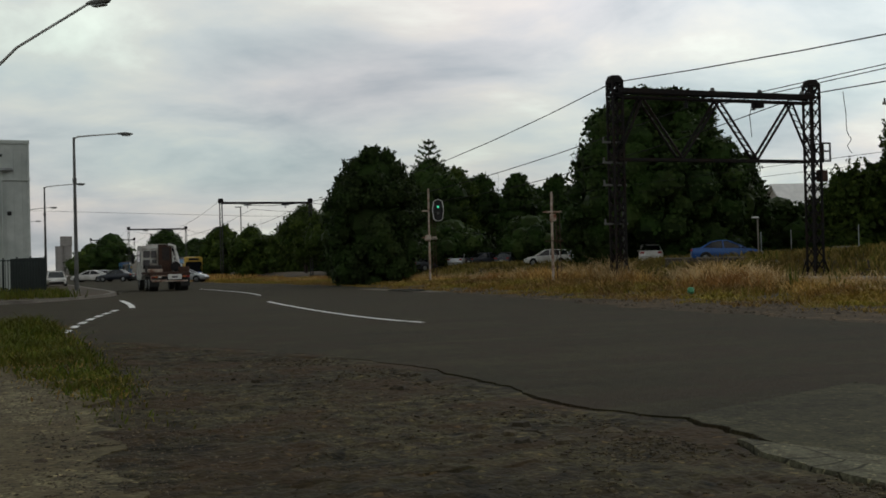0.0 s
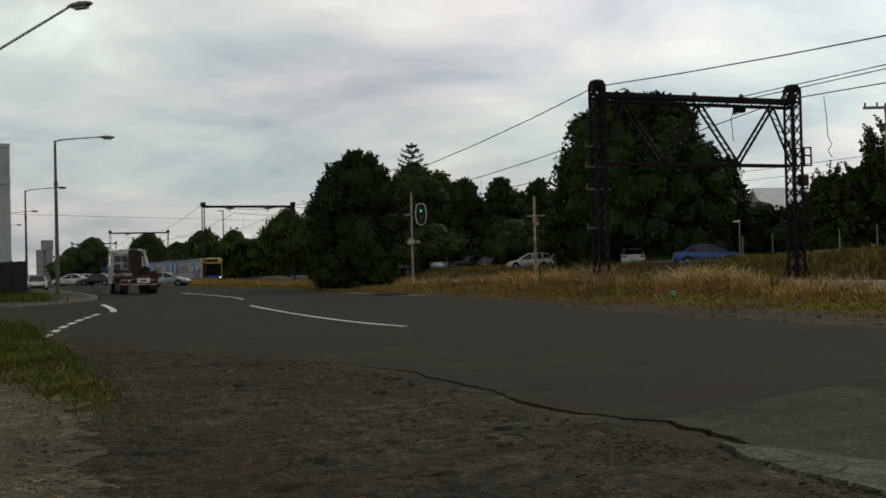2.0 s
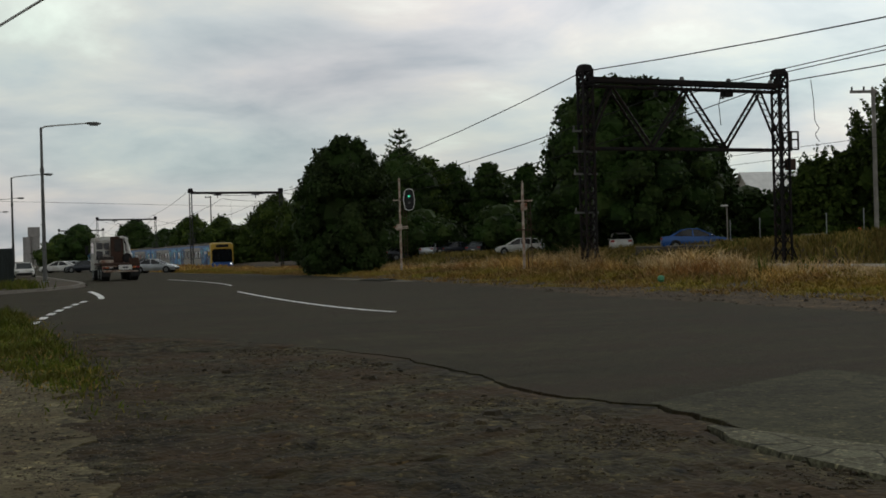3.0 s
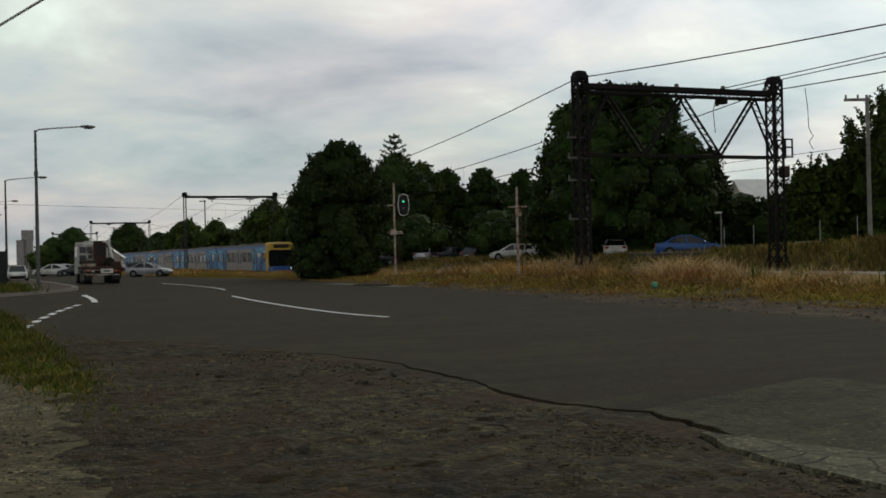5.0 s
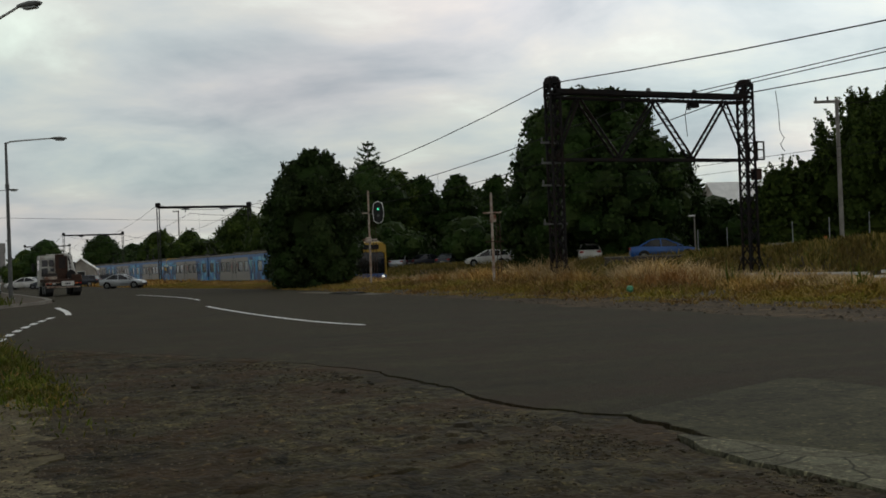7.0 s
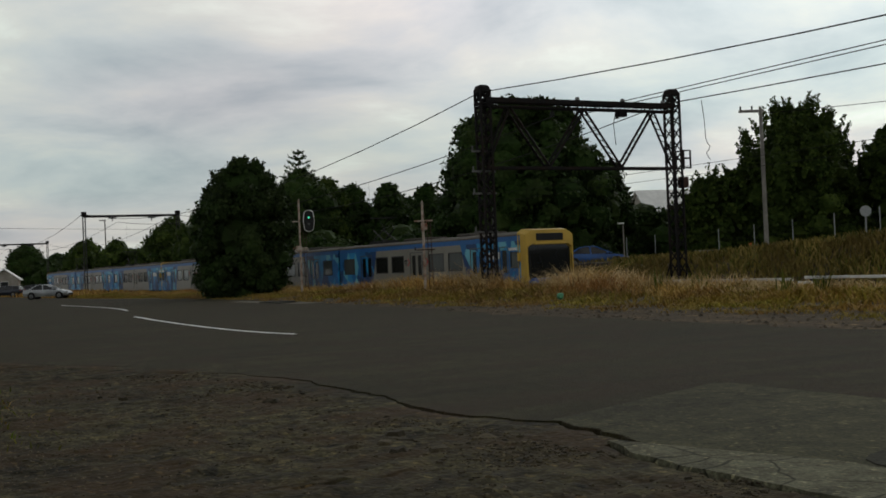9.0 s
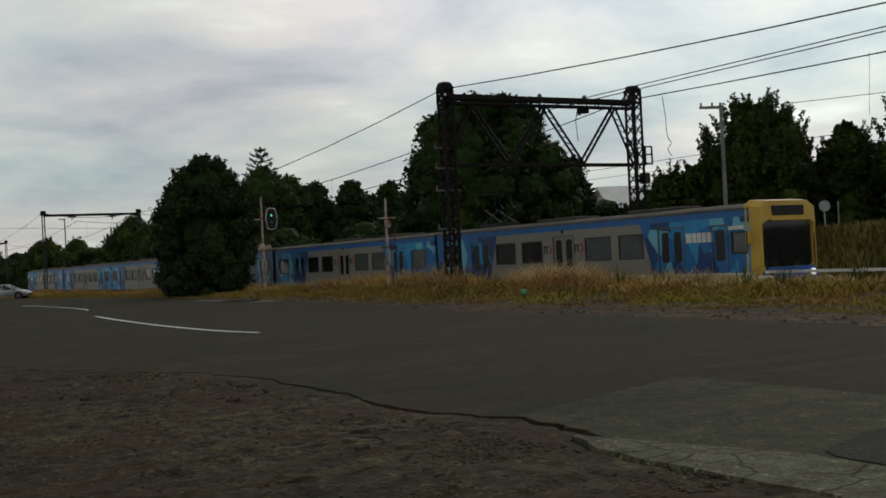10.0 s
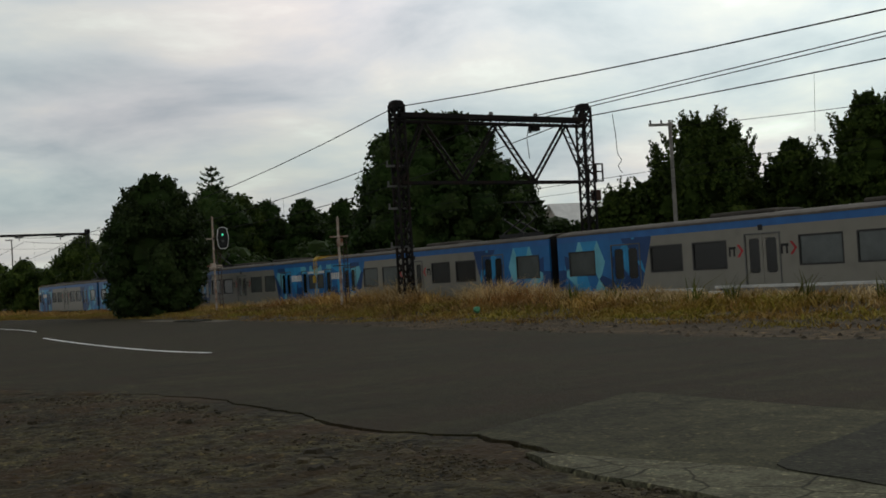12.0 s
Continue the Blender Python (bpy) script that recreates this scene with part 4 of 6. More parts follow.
def big_gantry(a):
    g = thing("overhead_gantry", plan(a, 0), "blackened lattice steel gantry spanning two railway tracks", "gantry", "overhead gantries")
    lattice_tower(g, NEAR_TOWER, 0.54, 10.25)
    lattice_tower(g, FAR_TOWER, 0.58, 10.45)
    top = Shape()
    for x in (-0.28, 0.28):
        top.box(x - 0.06, x + 0.06, NEAR_TOWER, FAR_TOWER, 9.62, 9.85)
        top.box(x - 0.06, x + 0.06, NEAR_TOWER, FAR_TOWER, 9.38, 9.46)
    for b in np.arange(NEAR_TOWER, FAR_TOWER, 0.55):
        top.tube([(-0.28, b, 9.72), (0.28, b + 0.27, 9.72)], 0.03, 4)
        top.tube([(-0.28, b, 9.42), (-0.28, b + 0.27, 9.72)], 0.03, 4)
        top.tube([(-0.28, b + 0.27, 9.72), (-0.28, b + 0.55, 9.42)], 0.03, 4)
    part("top_chord", top, STEEL, g)
    low = Shape()
    for x in (-0.25, 0.25):
        low.box(x - 0.05, x + 0.05, NEAR_TOWER, FAR_TOWER, 6.28, 6.42)
    for b in np.arange(NEAR_TOWER + 0.2, FAR_TOWER, 0.8):
        low.tube([(-0.25, b, 6.35), (0.25, b + 0.4, 6.35)], 0.025, 4)
    part("bottom_chord", low, STEEL, g)
    span = FAR_TOWER - NEAR_TOWER
    tops = [NEAR_TOWER + span * k for k in (0.12, 0.5, 0.88)]
    lows = [NEAR_TOWER + span * k for k in (0.0, 0.31, 0.69, 1.0)]
    for t, (l0, l1) in zip(tops, zip(lows, lows[1:])):
        for l in (l0, l1):
            s = Shape()
            for x in (-0.22, 0.22):
                s.tube([(x, t, 9.4), (x, l, 6.4)], 0.075, 4)
            for k in np.arange(0.06, 1, 0.11):
                y0, z0 = t + (l - t) * k, 9.4 - 3.0 * k
                y1, z1 = t + (l - t) * (k + 0.055), 9.4 - 3.0 * (k + 0.055)
                s.tube([(-0.22, y0, z0), (0.22, y1, z1)], 0.025, 4)
            part("diagonal", s, STEEL, g)
    for b in (NEAR_TRACK, FAR_TRACK):
        s = Shape()
        s.tube([(0, b, 9.4), (0, b, 9.05)], 0.05, 6)
        for z in (9.22, 9.12, 9.02):
            s.disc((0, b, z), (0, 0, 1), 0.12, 0.05, 12)
        part("insulator", s, BLACK, g)
    for b, z in ((NEAR_TOWER, 7.2), (NEAR_TOWER, 6.2), (NEAR_TOWER, 5.1), (NEAR_TOWER, 3.2)):
        s = Shape().box(-0.05, 0.05, b - 0.75, b + 0.55, z - 0.05, z + 0.05)
        s.tube([(0, b - 0.7, z), (0, b - 0.7, z + 0.25)], 0.05, 6)
        part("crossarm", s, POLEGREY, g)
    s = Shape()
    y0, y1 = FAR_TOWER + 0.38, FAR_TOWER + 0.92
    for x in (-0.27, 0.27):
        for y in (y0, y1):
            s.box(x - 0.035, x + 0.035, y - 0.035, y + 0.035, 6.35, 7.35)
        for z in (6.38, 6.9, 7.32):
            s.box(x - 0.03, x + 0.03, y0, y1, z - 0.04, z + 0.04)
    part("switch_cage", s, STEEL, g, "open steel cage on the tower's side")
    for y in (NEAR_TOWER + 0.12, NEAR_TOWER + 0.55):
        part("conduit", Shape().tube([(-0.42, y, 0.1), (-0.42, y, 4.2), (-0.36, y, 4.4)], 0.045, 7), POLEGREY, g, "pale grey cable conduit")
    for b in (NEAR_TOWER + 5.7, NEAR_TOWER + 8.6, NEAR_TOWER + 11.3):
        part("insulator", Shape().tube([(0, b, 9.84), (0, b, 9.95), (0, b, 10.05)], 0.15, 10, 0.09), POLEGREY, g, "grey pot insulator on the chord")
    part("hanger_box", Shape().box(-0.2, 0.2, NEAR_TOWER + 8.2, NEAR_TOWER + 8.75, 9.1, 9.4, 0.03), STEEL, g)
    part("hanging_cable", Shape().tube([(0, NEAR_TOWER + 8.1, 9.3), (0, NEAR_TOWER + 7.95, 8.7), (0, NEAR_TOWER + 8.05, 7.6)], 0.022, 5), WIRE, g)
    s = Shape().box(-0.22, 0.22, FAR_TOWER + 0.36, FAR_TOWER + 0.8, 5.3, 5.9, 0.03)
    part("equipment_box", s, RUST, g)
    return g


def slim_gantry(a):
    g = thing("overhead_gantry", plan(a, 0), "grey steel beam gantry over two railway tracks", "gantry", "overhead gantries")
    for b in (NEAR_TOWER, FAR_TOWER):
        s = Shape()
        for sx, sy in CORNERS:
            s.box(sx * 0.15 - 0.035, sx * 0.15 + 0.035, b + sy * 0.15 - 0.035, b + sy * 0.15 + 0.035, -0.5, 10.1)
        z = 0.4
        while z < 9.6:
            s.tube([(-0.15, b - 0.15, z), (0.15, b - 0.15, z + 0.6)], 0.02, 4)
            s.tube([(0.15, b + 0.15, z), (-0.15, b + 0.15, z + 0.6)], 0.02, 4)
            s.tube([(0.15, b - 0.15, z), (0.15, b + 0.15, z + 0.6)], 0.02, 4)
            z += 0.6
        part("post", s, POLEDARK, g)
        part("cap", Shape().box(-0.3, 0.3, b - 0.3, b + 0.3, 9.75, 10.35, 0.08), STEEL, g)
    beam = Shape().box(-0.15, 0.15, NEAR_TOWER, FAR_TOWER, 9.62, 9.92, 0.04)
    part("beam", beam, STEEL, g)
    for b in (NEAR_TRACK - 0.6, FAR_TRACK + 0.3):
        s = Shape().box(-0.08, 0.08, b - 0.5, b + 0.5, 9.42, 9.6)
        s.tube([(0, b, 9.5), (0, b, 9.1)], 0.06, 6)
        part("insulator", s, BLACK, g)


big_gantry(-49.2)
for a in (-149.0, -249.0, -338.0):
    slim_gantry(a)


def wire(name, points, r, sag, label, parent=None):
    """A wire hung from point to point in the plan with sag in each span."""
    s = Shape()
    pts = []
    for p, q in zip(points, points[1:]):
        n = 14
        for i in range(n + (q == points[-1])):
            t = i / n
            pts.append((p[0] + (q[0] - p[0]) * t, p[1] + (q[1] - p[1]) * t, p[2] + (q[2] - p[2]) * t - sag * 4 * t * (1 - t)))
    s.tube(pts, r, 5)
    return solid(name, s, WIRE, TRACK, label, "wire", group="overhead wires")


GA = (-338, -249, -149, -49.2, 50)


def line_of(name, b, z, r, sags, label, spans=GA):
    """One wire along the line, with its own sag in each span between gantries."""
    s = Shape()
    pts = []
    for (p, q), sag in zip(zip(spans, spans[1:]), sags):
        for i in range(14):
            t = i / 14
            pts.append((p + (q - p) * t, b, z - sag * 4 * t * (1 - t)))
    pts.append((spans[-1], b, z))
    s.tube(pts, r * 0.6 if len(spans) > 2 else r, 5, r * 1.15)
    return solid(name, s, WIRE, TRACK, label, "wire", group="overhead wires")


line_of("feeder_wire", NEAR_TOWER - 0.1, 10.12, 0.026, (2.6, 2.6, 2.7, 1.9), "dark feeder wire along the gantry tops")
line_of("feeder_wire", FAR_TOWER - 0.5, 9.85, 0.03, (2.4, 2.4, 2.6, 0.75), "dark feeder wire along the gantry tops")
line_of("feeder_wire", FAR_TRACK, 9.85, 0.024, (0.12,), "thin dark feeder wire along the gantry tops", (-52, 50))
line_of("feeder_wire", FAR_TRACK, 9.66, 0.024, (0.1,), "thin dark feeder wire along the gantry tops", (-52, 50))
line_of("messenger_wire", NEAR_TRACK, 9.0, 0.024, (2.0, 2.0, 2.05), "thin dark catenary messenger wire", GA[:4])
for b in (NEAR_TRACK, FAR_TRACK):
    line_of("contact_wire", b, 5.5, 0.010, (0.06, 0.06, 0.06, 0.06), "thin dark contact wire over the track")
for a in np.arange(-144, 45, 12.0):
    t = (a + 149) / 99.8
    if a < -50:
        wire("dropper", [(a, NEAR_TRACK, 9.0 - 2.0 * 4 * t * (1 - t)), (a, NEAR_TRACK, 5.5)], 0.008, 0, "thin vertical dropper between the overhead wires")
    if a > -46:
        wire("dropper", [(a + 3, FAR_TOWER - 0.5, 9.55), (a + 3, FAR_TOWER - 0.7, 6.9)], 0.008, 0, "thin vertical dropper between the overhead wires")


# ---- trees ----
def clump(s, c, r, n, leaf):
    """Leaves over a ball of radius r: small bent quads with random lean."""
    d = rng.normal(0, 1, (n, 3))
    d /= np.linalg.norm(d, axis=1, keepdims=True)
    rad = r * (0.62 + 0.45 * rng.uniform(0, 1, (n, 1)))
    p = np.array(c) + d * rad * np.array([1, 1, 0.9])
    u = np.cross(d, rng.normal(0, 1, (n, 3)))
    u /= np.linalg.norm(u, axis=1, keepdims=True)
    w = np.cross(d, u) * 0.8 + d * rng.normal(0, 0.6, (n, 1))
    size = leaf * rng.uniform(0.5, 1.3, (n, 1))
    u, w = u * size * 0.5, w * size
    v = np.stack([p - u * 0.6, p + w * 0.5 - u, p + w, p + w * 0.5 + u], 1)
    k = len(s.v)
    s.v += v.reshape(-1, 3).tolist()
    s.f += (k + np.arange(n)[:, None] * 4 + [0, 1, 2, 3]).tolist()


def core(s, c, r, seed):
    """A lumpy dark heart of a clump."""
    rings = []
    for i in range(6):
        th = math.pi * (i + 0.15) / 5.3
        ring = []
        for j in range(8):
            ph = 2 * math.pi * j / 8
            q = Vector((math.sin(th) * math.cos(ph), math.sin(th) * math.sin(ph), math.cos(th)))
            k = r * (0.72 + 0.22 * noise.noise(q * 2 + Vector((seed, 0, 0))))
            ring.append((c[0] + q.x * k, c[1] + q.y * k, c[2] + q.z * k * 0.92))
        rings.append(ring)
    s.loft(rings)


def tree(place, label, height, profile, balls, leaf, per, material, trunk_r=0.35, trunk_h=0.35, squash=1.0, group="trees", name="tree", ball=(0.16, 0.3), hollow=0.55, sprays=0, reach=1.0):
    """profile: pairs (share of height, radius). The crown is many leafy clumps set inside that outline."""
    t = thing(name, place, label, "tree", group)
    lean = rng.normal(0, 0.25, 2)
    s = Shape().tube([(0, 0, -0.6), (lean[0] * 0.3, lean[1] * 0.3, height * trunk_h * 0.6), (lean[0], lean[1], height * trunk_h + 1.0), (lean[0] * 1.6, lean[1] * 1.6, height * 0.8)], trunk_r, 9, trunk_r * 0.25)
    part("trunk", s, BARK, t, smooth=True)
    crown, heart = Shape(), Shape()
    lo, hi = profile[0][0], profile[-1][0]
    rmax = max(p[1] for p in profile)
    limbs = []
    for i in range(balls):
        k = lo + (hi - lo) * rng.uniform(0, 1) ** 0.85
        R = ramp_of(k, *profile)
        r = max(0.35, rmax * rng.uniform(*ball)) * (0.7 if k > hi - 0.12 * (hi - lo) else 1)
        th = rng.uniform(0, 2 * math.pi)
        q = max(0, R - r * 0.75) * (hollow + (1 - hollow) * rng.uniform(0, 1))
        c = (q * math.cos(th), q * math.sin(th) * squash, k * height - r * 0.5)
        clump(crown, c, r, per, leaf)
        core(heart, c, r, i * 3.7)
        if i % max(1, balls // 6) == 0:
            limbs.append(c)
    for k in np.linspace(lo + 0.1 * (hi - lo), hi - 0.2 * (hi - lo), 5):
        core(heart, (0, 0, k * height), ramp_of(k, *profile) * (0.72 if name == "tree" else 0.5), k * 9)
    for c in limbs[:6]:
        s = Shape().tube([(0, 0, height * trunk_h * rng.uniform(0.6, 1.2)), (c[0] * 0.5, c[1] * 0.5, c[2] * 0.75), c], trunk_r * 0.45, 6, 0.05)
        part("limb", s, BARK, t)
    for i in range(sprays):
        k = lo + (hi - lo) * rng.uniform(0.35, 1.0)
        R = ramp_of(k, *profile) * rng.uniform(0.75, 1.0)
        th = rng.uniform(0, 2 * math.pi)
        base = np.array([R * math.cos(th), R * math.sin(th), k * height])
        out = np.array([math.cos(th) * 0.45, math.sin(th) * 0.45, 1.0]) * rng.uniform(0.5, 1.25) * reach
        for f in np.linspace(0, 1, 7):
            clump(crown, base + out * f, 0.2 * (1 - 0.75 * f) + 0.03, 9, leaf * (0.9 - 0.4 * f))
    part("inner_crown", heart, material, t)
    part("crown", crown, material, t)
    return t


ROUND = [(0.22, 0.55), (0.35, 0.9), (0.55, 1.0), (0.75, 0.86), (0.9, 0.55), (1.0, 0.2)]


def scaled(profile, r):
    return [(k, q * r) for k, q in profile]


def world(x, y, z, turn=0.0):
    return pose(x, y, z, 0, 0, turn)


# the dense cypress on the road side of the line
tree(world(-4.85, 83.8, 0.1), "dense dark cypress-like tree in dry grass beside the track", 9.6,
     [(0.03, 2.8), (0.15, 3.7), (0.4, 3.95), (0.6, 3.75), (0.78, 3.1), (0.9, 2.2), (1.0, 1.1)], 150, 0.24, 280, LEAF_CYPRESS, 0.4, 0.2, ball=(0.14, 0.30), hollow=0.75, sprays=60, reach=0.45)
# the broad fig behind the big gantry
tree(world(16.3, 88.4, 1.3), "broad dark evergreen fig tree behind the railway", 12.5,
     [(0.08, 6.6), (0.25, 7.9), (0.45, 8.2), (0.62, 7.6), (0.74, 6.3), (0.88, 5.6), (1.0, 4.2)], 210, 0.32, 260, LEAF_DARK, 0.6, 0.3, ball=(0.12, 0.25), hollow=0.7)
tree(world(25.0, 93, 1.2), "dark leafy tree beside the broad fig", 6.6, [(0.05, 1.9), (0.4, 2.3), (0.7, 1.8), (1.0, 0.7)], 60, 0.3, 170, LEAF_DARK, 0.2, 0.3, ball=(0.2, 0.4))
tree(world(21.8, 91.5, 1.2), "dark leafy tree beside the broad fig", 8.6, [(0.05, 2.4), (0.4, 2.9), (0.7, 2.2), (1.0, 0.8)], 70, 0.3, 170, LEAF_DARK, 0.2, 0.3, ball=(0.2, 0.4))
# the row behind the car park
for x, y, h, r, lab in ((-1.2, 130, 11.9, 5.6, ""), (1.6, 132, 11.0, 4.0, ""), (4.6, 133, 10.3, 3.2, ""), (-9, 132, 11.0, 5.5, ""), (8.6, 129, 10.0, 3.2, ""), (12.6, 125, 9.4, 2.8, ""), (10.5, 132, 8.4, 4.0, ""), (16.0, 118, 8.0, 3.4, ""),
                        (-18.6, 157, 8.6, 4.2, ""), (-13.5, 150, 9.0, 4.8, ""), (5, 142, 9.0, 5.0, ""), (12, 137, 8.6, 5.0, "")):
    tree(world(x, y, 1.0), "rounded dark green street tree behind the railway", h, scaled(ROUND, r) if r < 5 else [(0.1, r * 0.8), *scaled(ROUND, r)[1:]], 60, 0.36, 170, LEAF_GREEN if rng.uniform() < 0.5 else LEAF_DARK, 0.3, 0.3, ball=(0.2, 0.4))
for x, y, h, r, z in ((-24.5, 186, 7.2, 5, 0.5), (-31, 188, 7.4, 4.6, 0.4), (-37, 194, 7.9, 4.2, 0.3), (-44, 226, 8.6, 5.0, 0.2), (-64, 268, 10.4, 6.0, 0.1), (-56, 262, 7.4, 6, 0.1),
                      (-82, 286, 9.6, 7.5, 0.1), (-91, 300, 7.4, 7, 0.1), (-50, 285, 7.0, 8, 0.2), (-33, 215, 6.0, 6, 0.4), (-100, 330, 7, 8, 0), (-20, 190, 6.5, 6, 0.6)):
    tree(world(x, y, z), "distant dark green tree by the level crossing", h, [(0.05, r * 0.7), *scaled(ROUND, r)[1:]], 40, 0.5, 120, LEAF_GREEN if x % 2 else LEAF_DARK, 0.3, 0.3, ball=(0.2, 0.4))
# trees on the far bank by the right-hand fence
for x, y, h, r, up in ((33.2, 76, 9.4, 4.2, 150), (27.6, 78, 4.9, 2.3, 20), (30.0, 79, 5.4, 2.6, 20), (37.6, 79, 6.2, 3.0, 20), (40.0, 76, 7.9, 2.2, 20), (41.8, 69, 10.0, 3.0, 25), (45.2, 67, 11.4, 4.2, 25), (43.5, 78, 6.6, 4.0, 0), (51, 66, 10, 5, 0)):
    tree(world(x, y, 1.9), "leafy green tree behind the railway fence", h, [(0.05, r * 0.9), *scaled(ROUND, r)[1:]], 90, 0.3, 190, LEAF_GREEN, 0.2, 0.35, ball=(0.13, 0.3), sprays=up)
# hedge and shrubs along the far street
for x, y, h, r in ((21.5, 96, 4.0, 4.5), (28, 96, 4.4, 5), (9, 118, 4.2, 5), (1, 120, 4.0, 5), (-6, 122, 4.2, 5), (15, 108, 4.5, 5), (34, 92, 4.5, 5), (41, 88, 4.5, 5), (49, 84, 4.5, 5)):
    tree(world(x, y, 1.3), "dense dark shrubs behind the parked cars", h, [(0.02, r * 0.9), (0.5, r), (0.9, r * 0.8), (1.0, r * 0.4)], 60, 0.34, 130, LEAF_DARK, 0.15, 0.3, name="shrub", group="shrubs", ball=(0.2, 0.36))


def norfolk_pine(place, h):
    t = thing("pine_tree", place, "tall tiered Norfolk pine rising above the trees", "tree", "trees")
    part("trunk", Shape().tube([(0, 0, -1), (0.1, 0, h * 0.5), (0, 0, h)], 0.4, 8, 0.05), BARK, t)
    s = Shape()
    for i, z in enumerate(np.arange(h * 0.62, h * 0.985, 0.95)):
        k = (h - z) / (h * 0.45)
        R = 0.3 + 4.3 * k ** 0.72
        for j in range(5):
            th = 2 * math.pi * (j + 0.5 * (i % 2)) / 5 + rng.uniform(-0.15, 0.15)
            c, q = math.cos(th), math.sin(th)
            n = 9
            for m in range(n):
                f = (m + 1) / n
                p = (c * R * f, q * R * f, z + 0.9 * f * f * R * 0.35)
                clump(s, p, 0.11 + 0.05 * f, 7, 0.26)
            s.tube([(0, 0, z), (c * R * 0.5, q * R * 0.5, z + 0.1 * R), (c * R, q * R, z + 0.32 * R)], 0.05, 4)
    part("crown", s, LEAF_DARK, t)


norfolk_pine(world(-2.0, 200, 0.8), 22.0)


# ---- the train ----
CAR = 23.9
HALF = 1.52
WINDOWS = ((6.2, 7.8), (8.4, 10.2), (13.6, 15.3), (15.9, 17.65))
DOORS = ((3.7, 5.2), (11.08, 12.65), (18.3, 20.0))
ZW0, ZW1, ZD0, ZD1 = 1.93, 2.93, 1.15, 3.08
Z_SKIRT, Z_EAVE = 0.95, 3.62


def side_wall(openings, y0, y1):
    """A carriage side in one skin, with real openings cut through it."""
    xs = sorted({-0.05, -(CAR - 0.3), *[-o[0] for o in openings], *[-o[1] for o in openings]})
    zs = sorted({Z_SKIRT, Z_EAVE, *[o[2] for o in openings], *[o[3] for o in openings]})
    s = Shape()
    n = len(zs)
    for y in (y0, y1):
        s.v += [(x, y, z) for x in xs for z in zs]
    m = len(xs) * n

    def solid_at(i, j):
        if not (0 <= i < len(xs) - 1 and 0 <= j < n - 1):
            return False
        x, z = (xs[i] + xs[i + 1]) / 2, (zs[j] + zs[j + 1]) / 2
        return not any(-o[1] < x < -o[0] and o[2] < z < o[3] for o in openings)

    for i in range(len(xs) - 1):
        for j in range(n - 1):
            if not solid_at(i, j):
                continue
            a, b, c, d = i * n + j, (i + 1) * n + j, (i + 1) * n + j + 1, i * n + j + 1
            s.f += [(a, b, c, d), (m + d, m + c, m + b, m + a)]
            for (u, w), (ii, jj) in (((a, b), (i, j - 1)), ((b, c), (i + 1, j)), ((c, d), (i, j + 1)), ((d, a), (i - 1, j))):
                if not solid_at(ii, jj):
                    s.f.append((w, u, m + u, m + w))
    return s


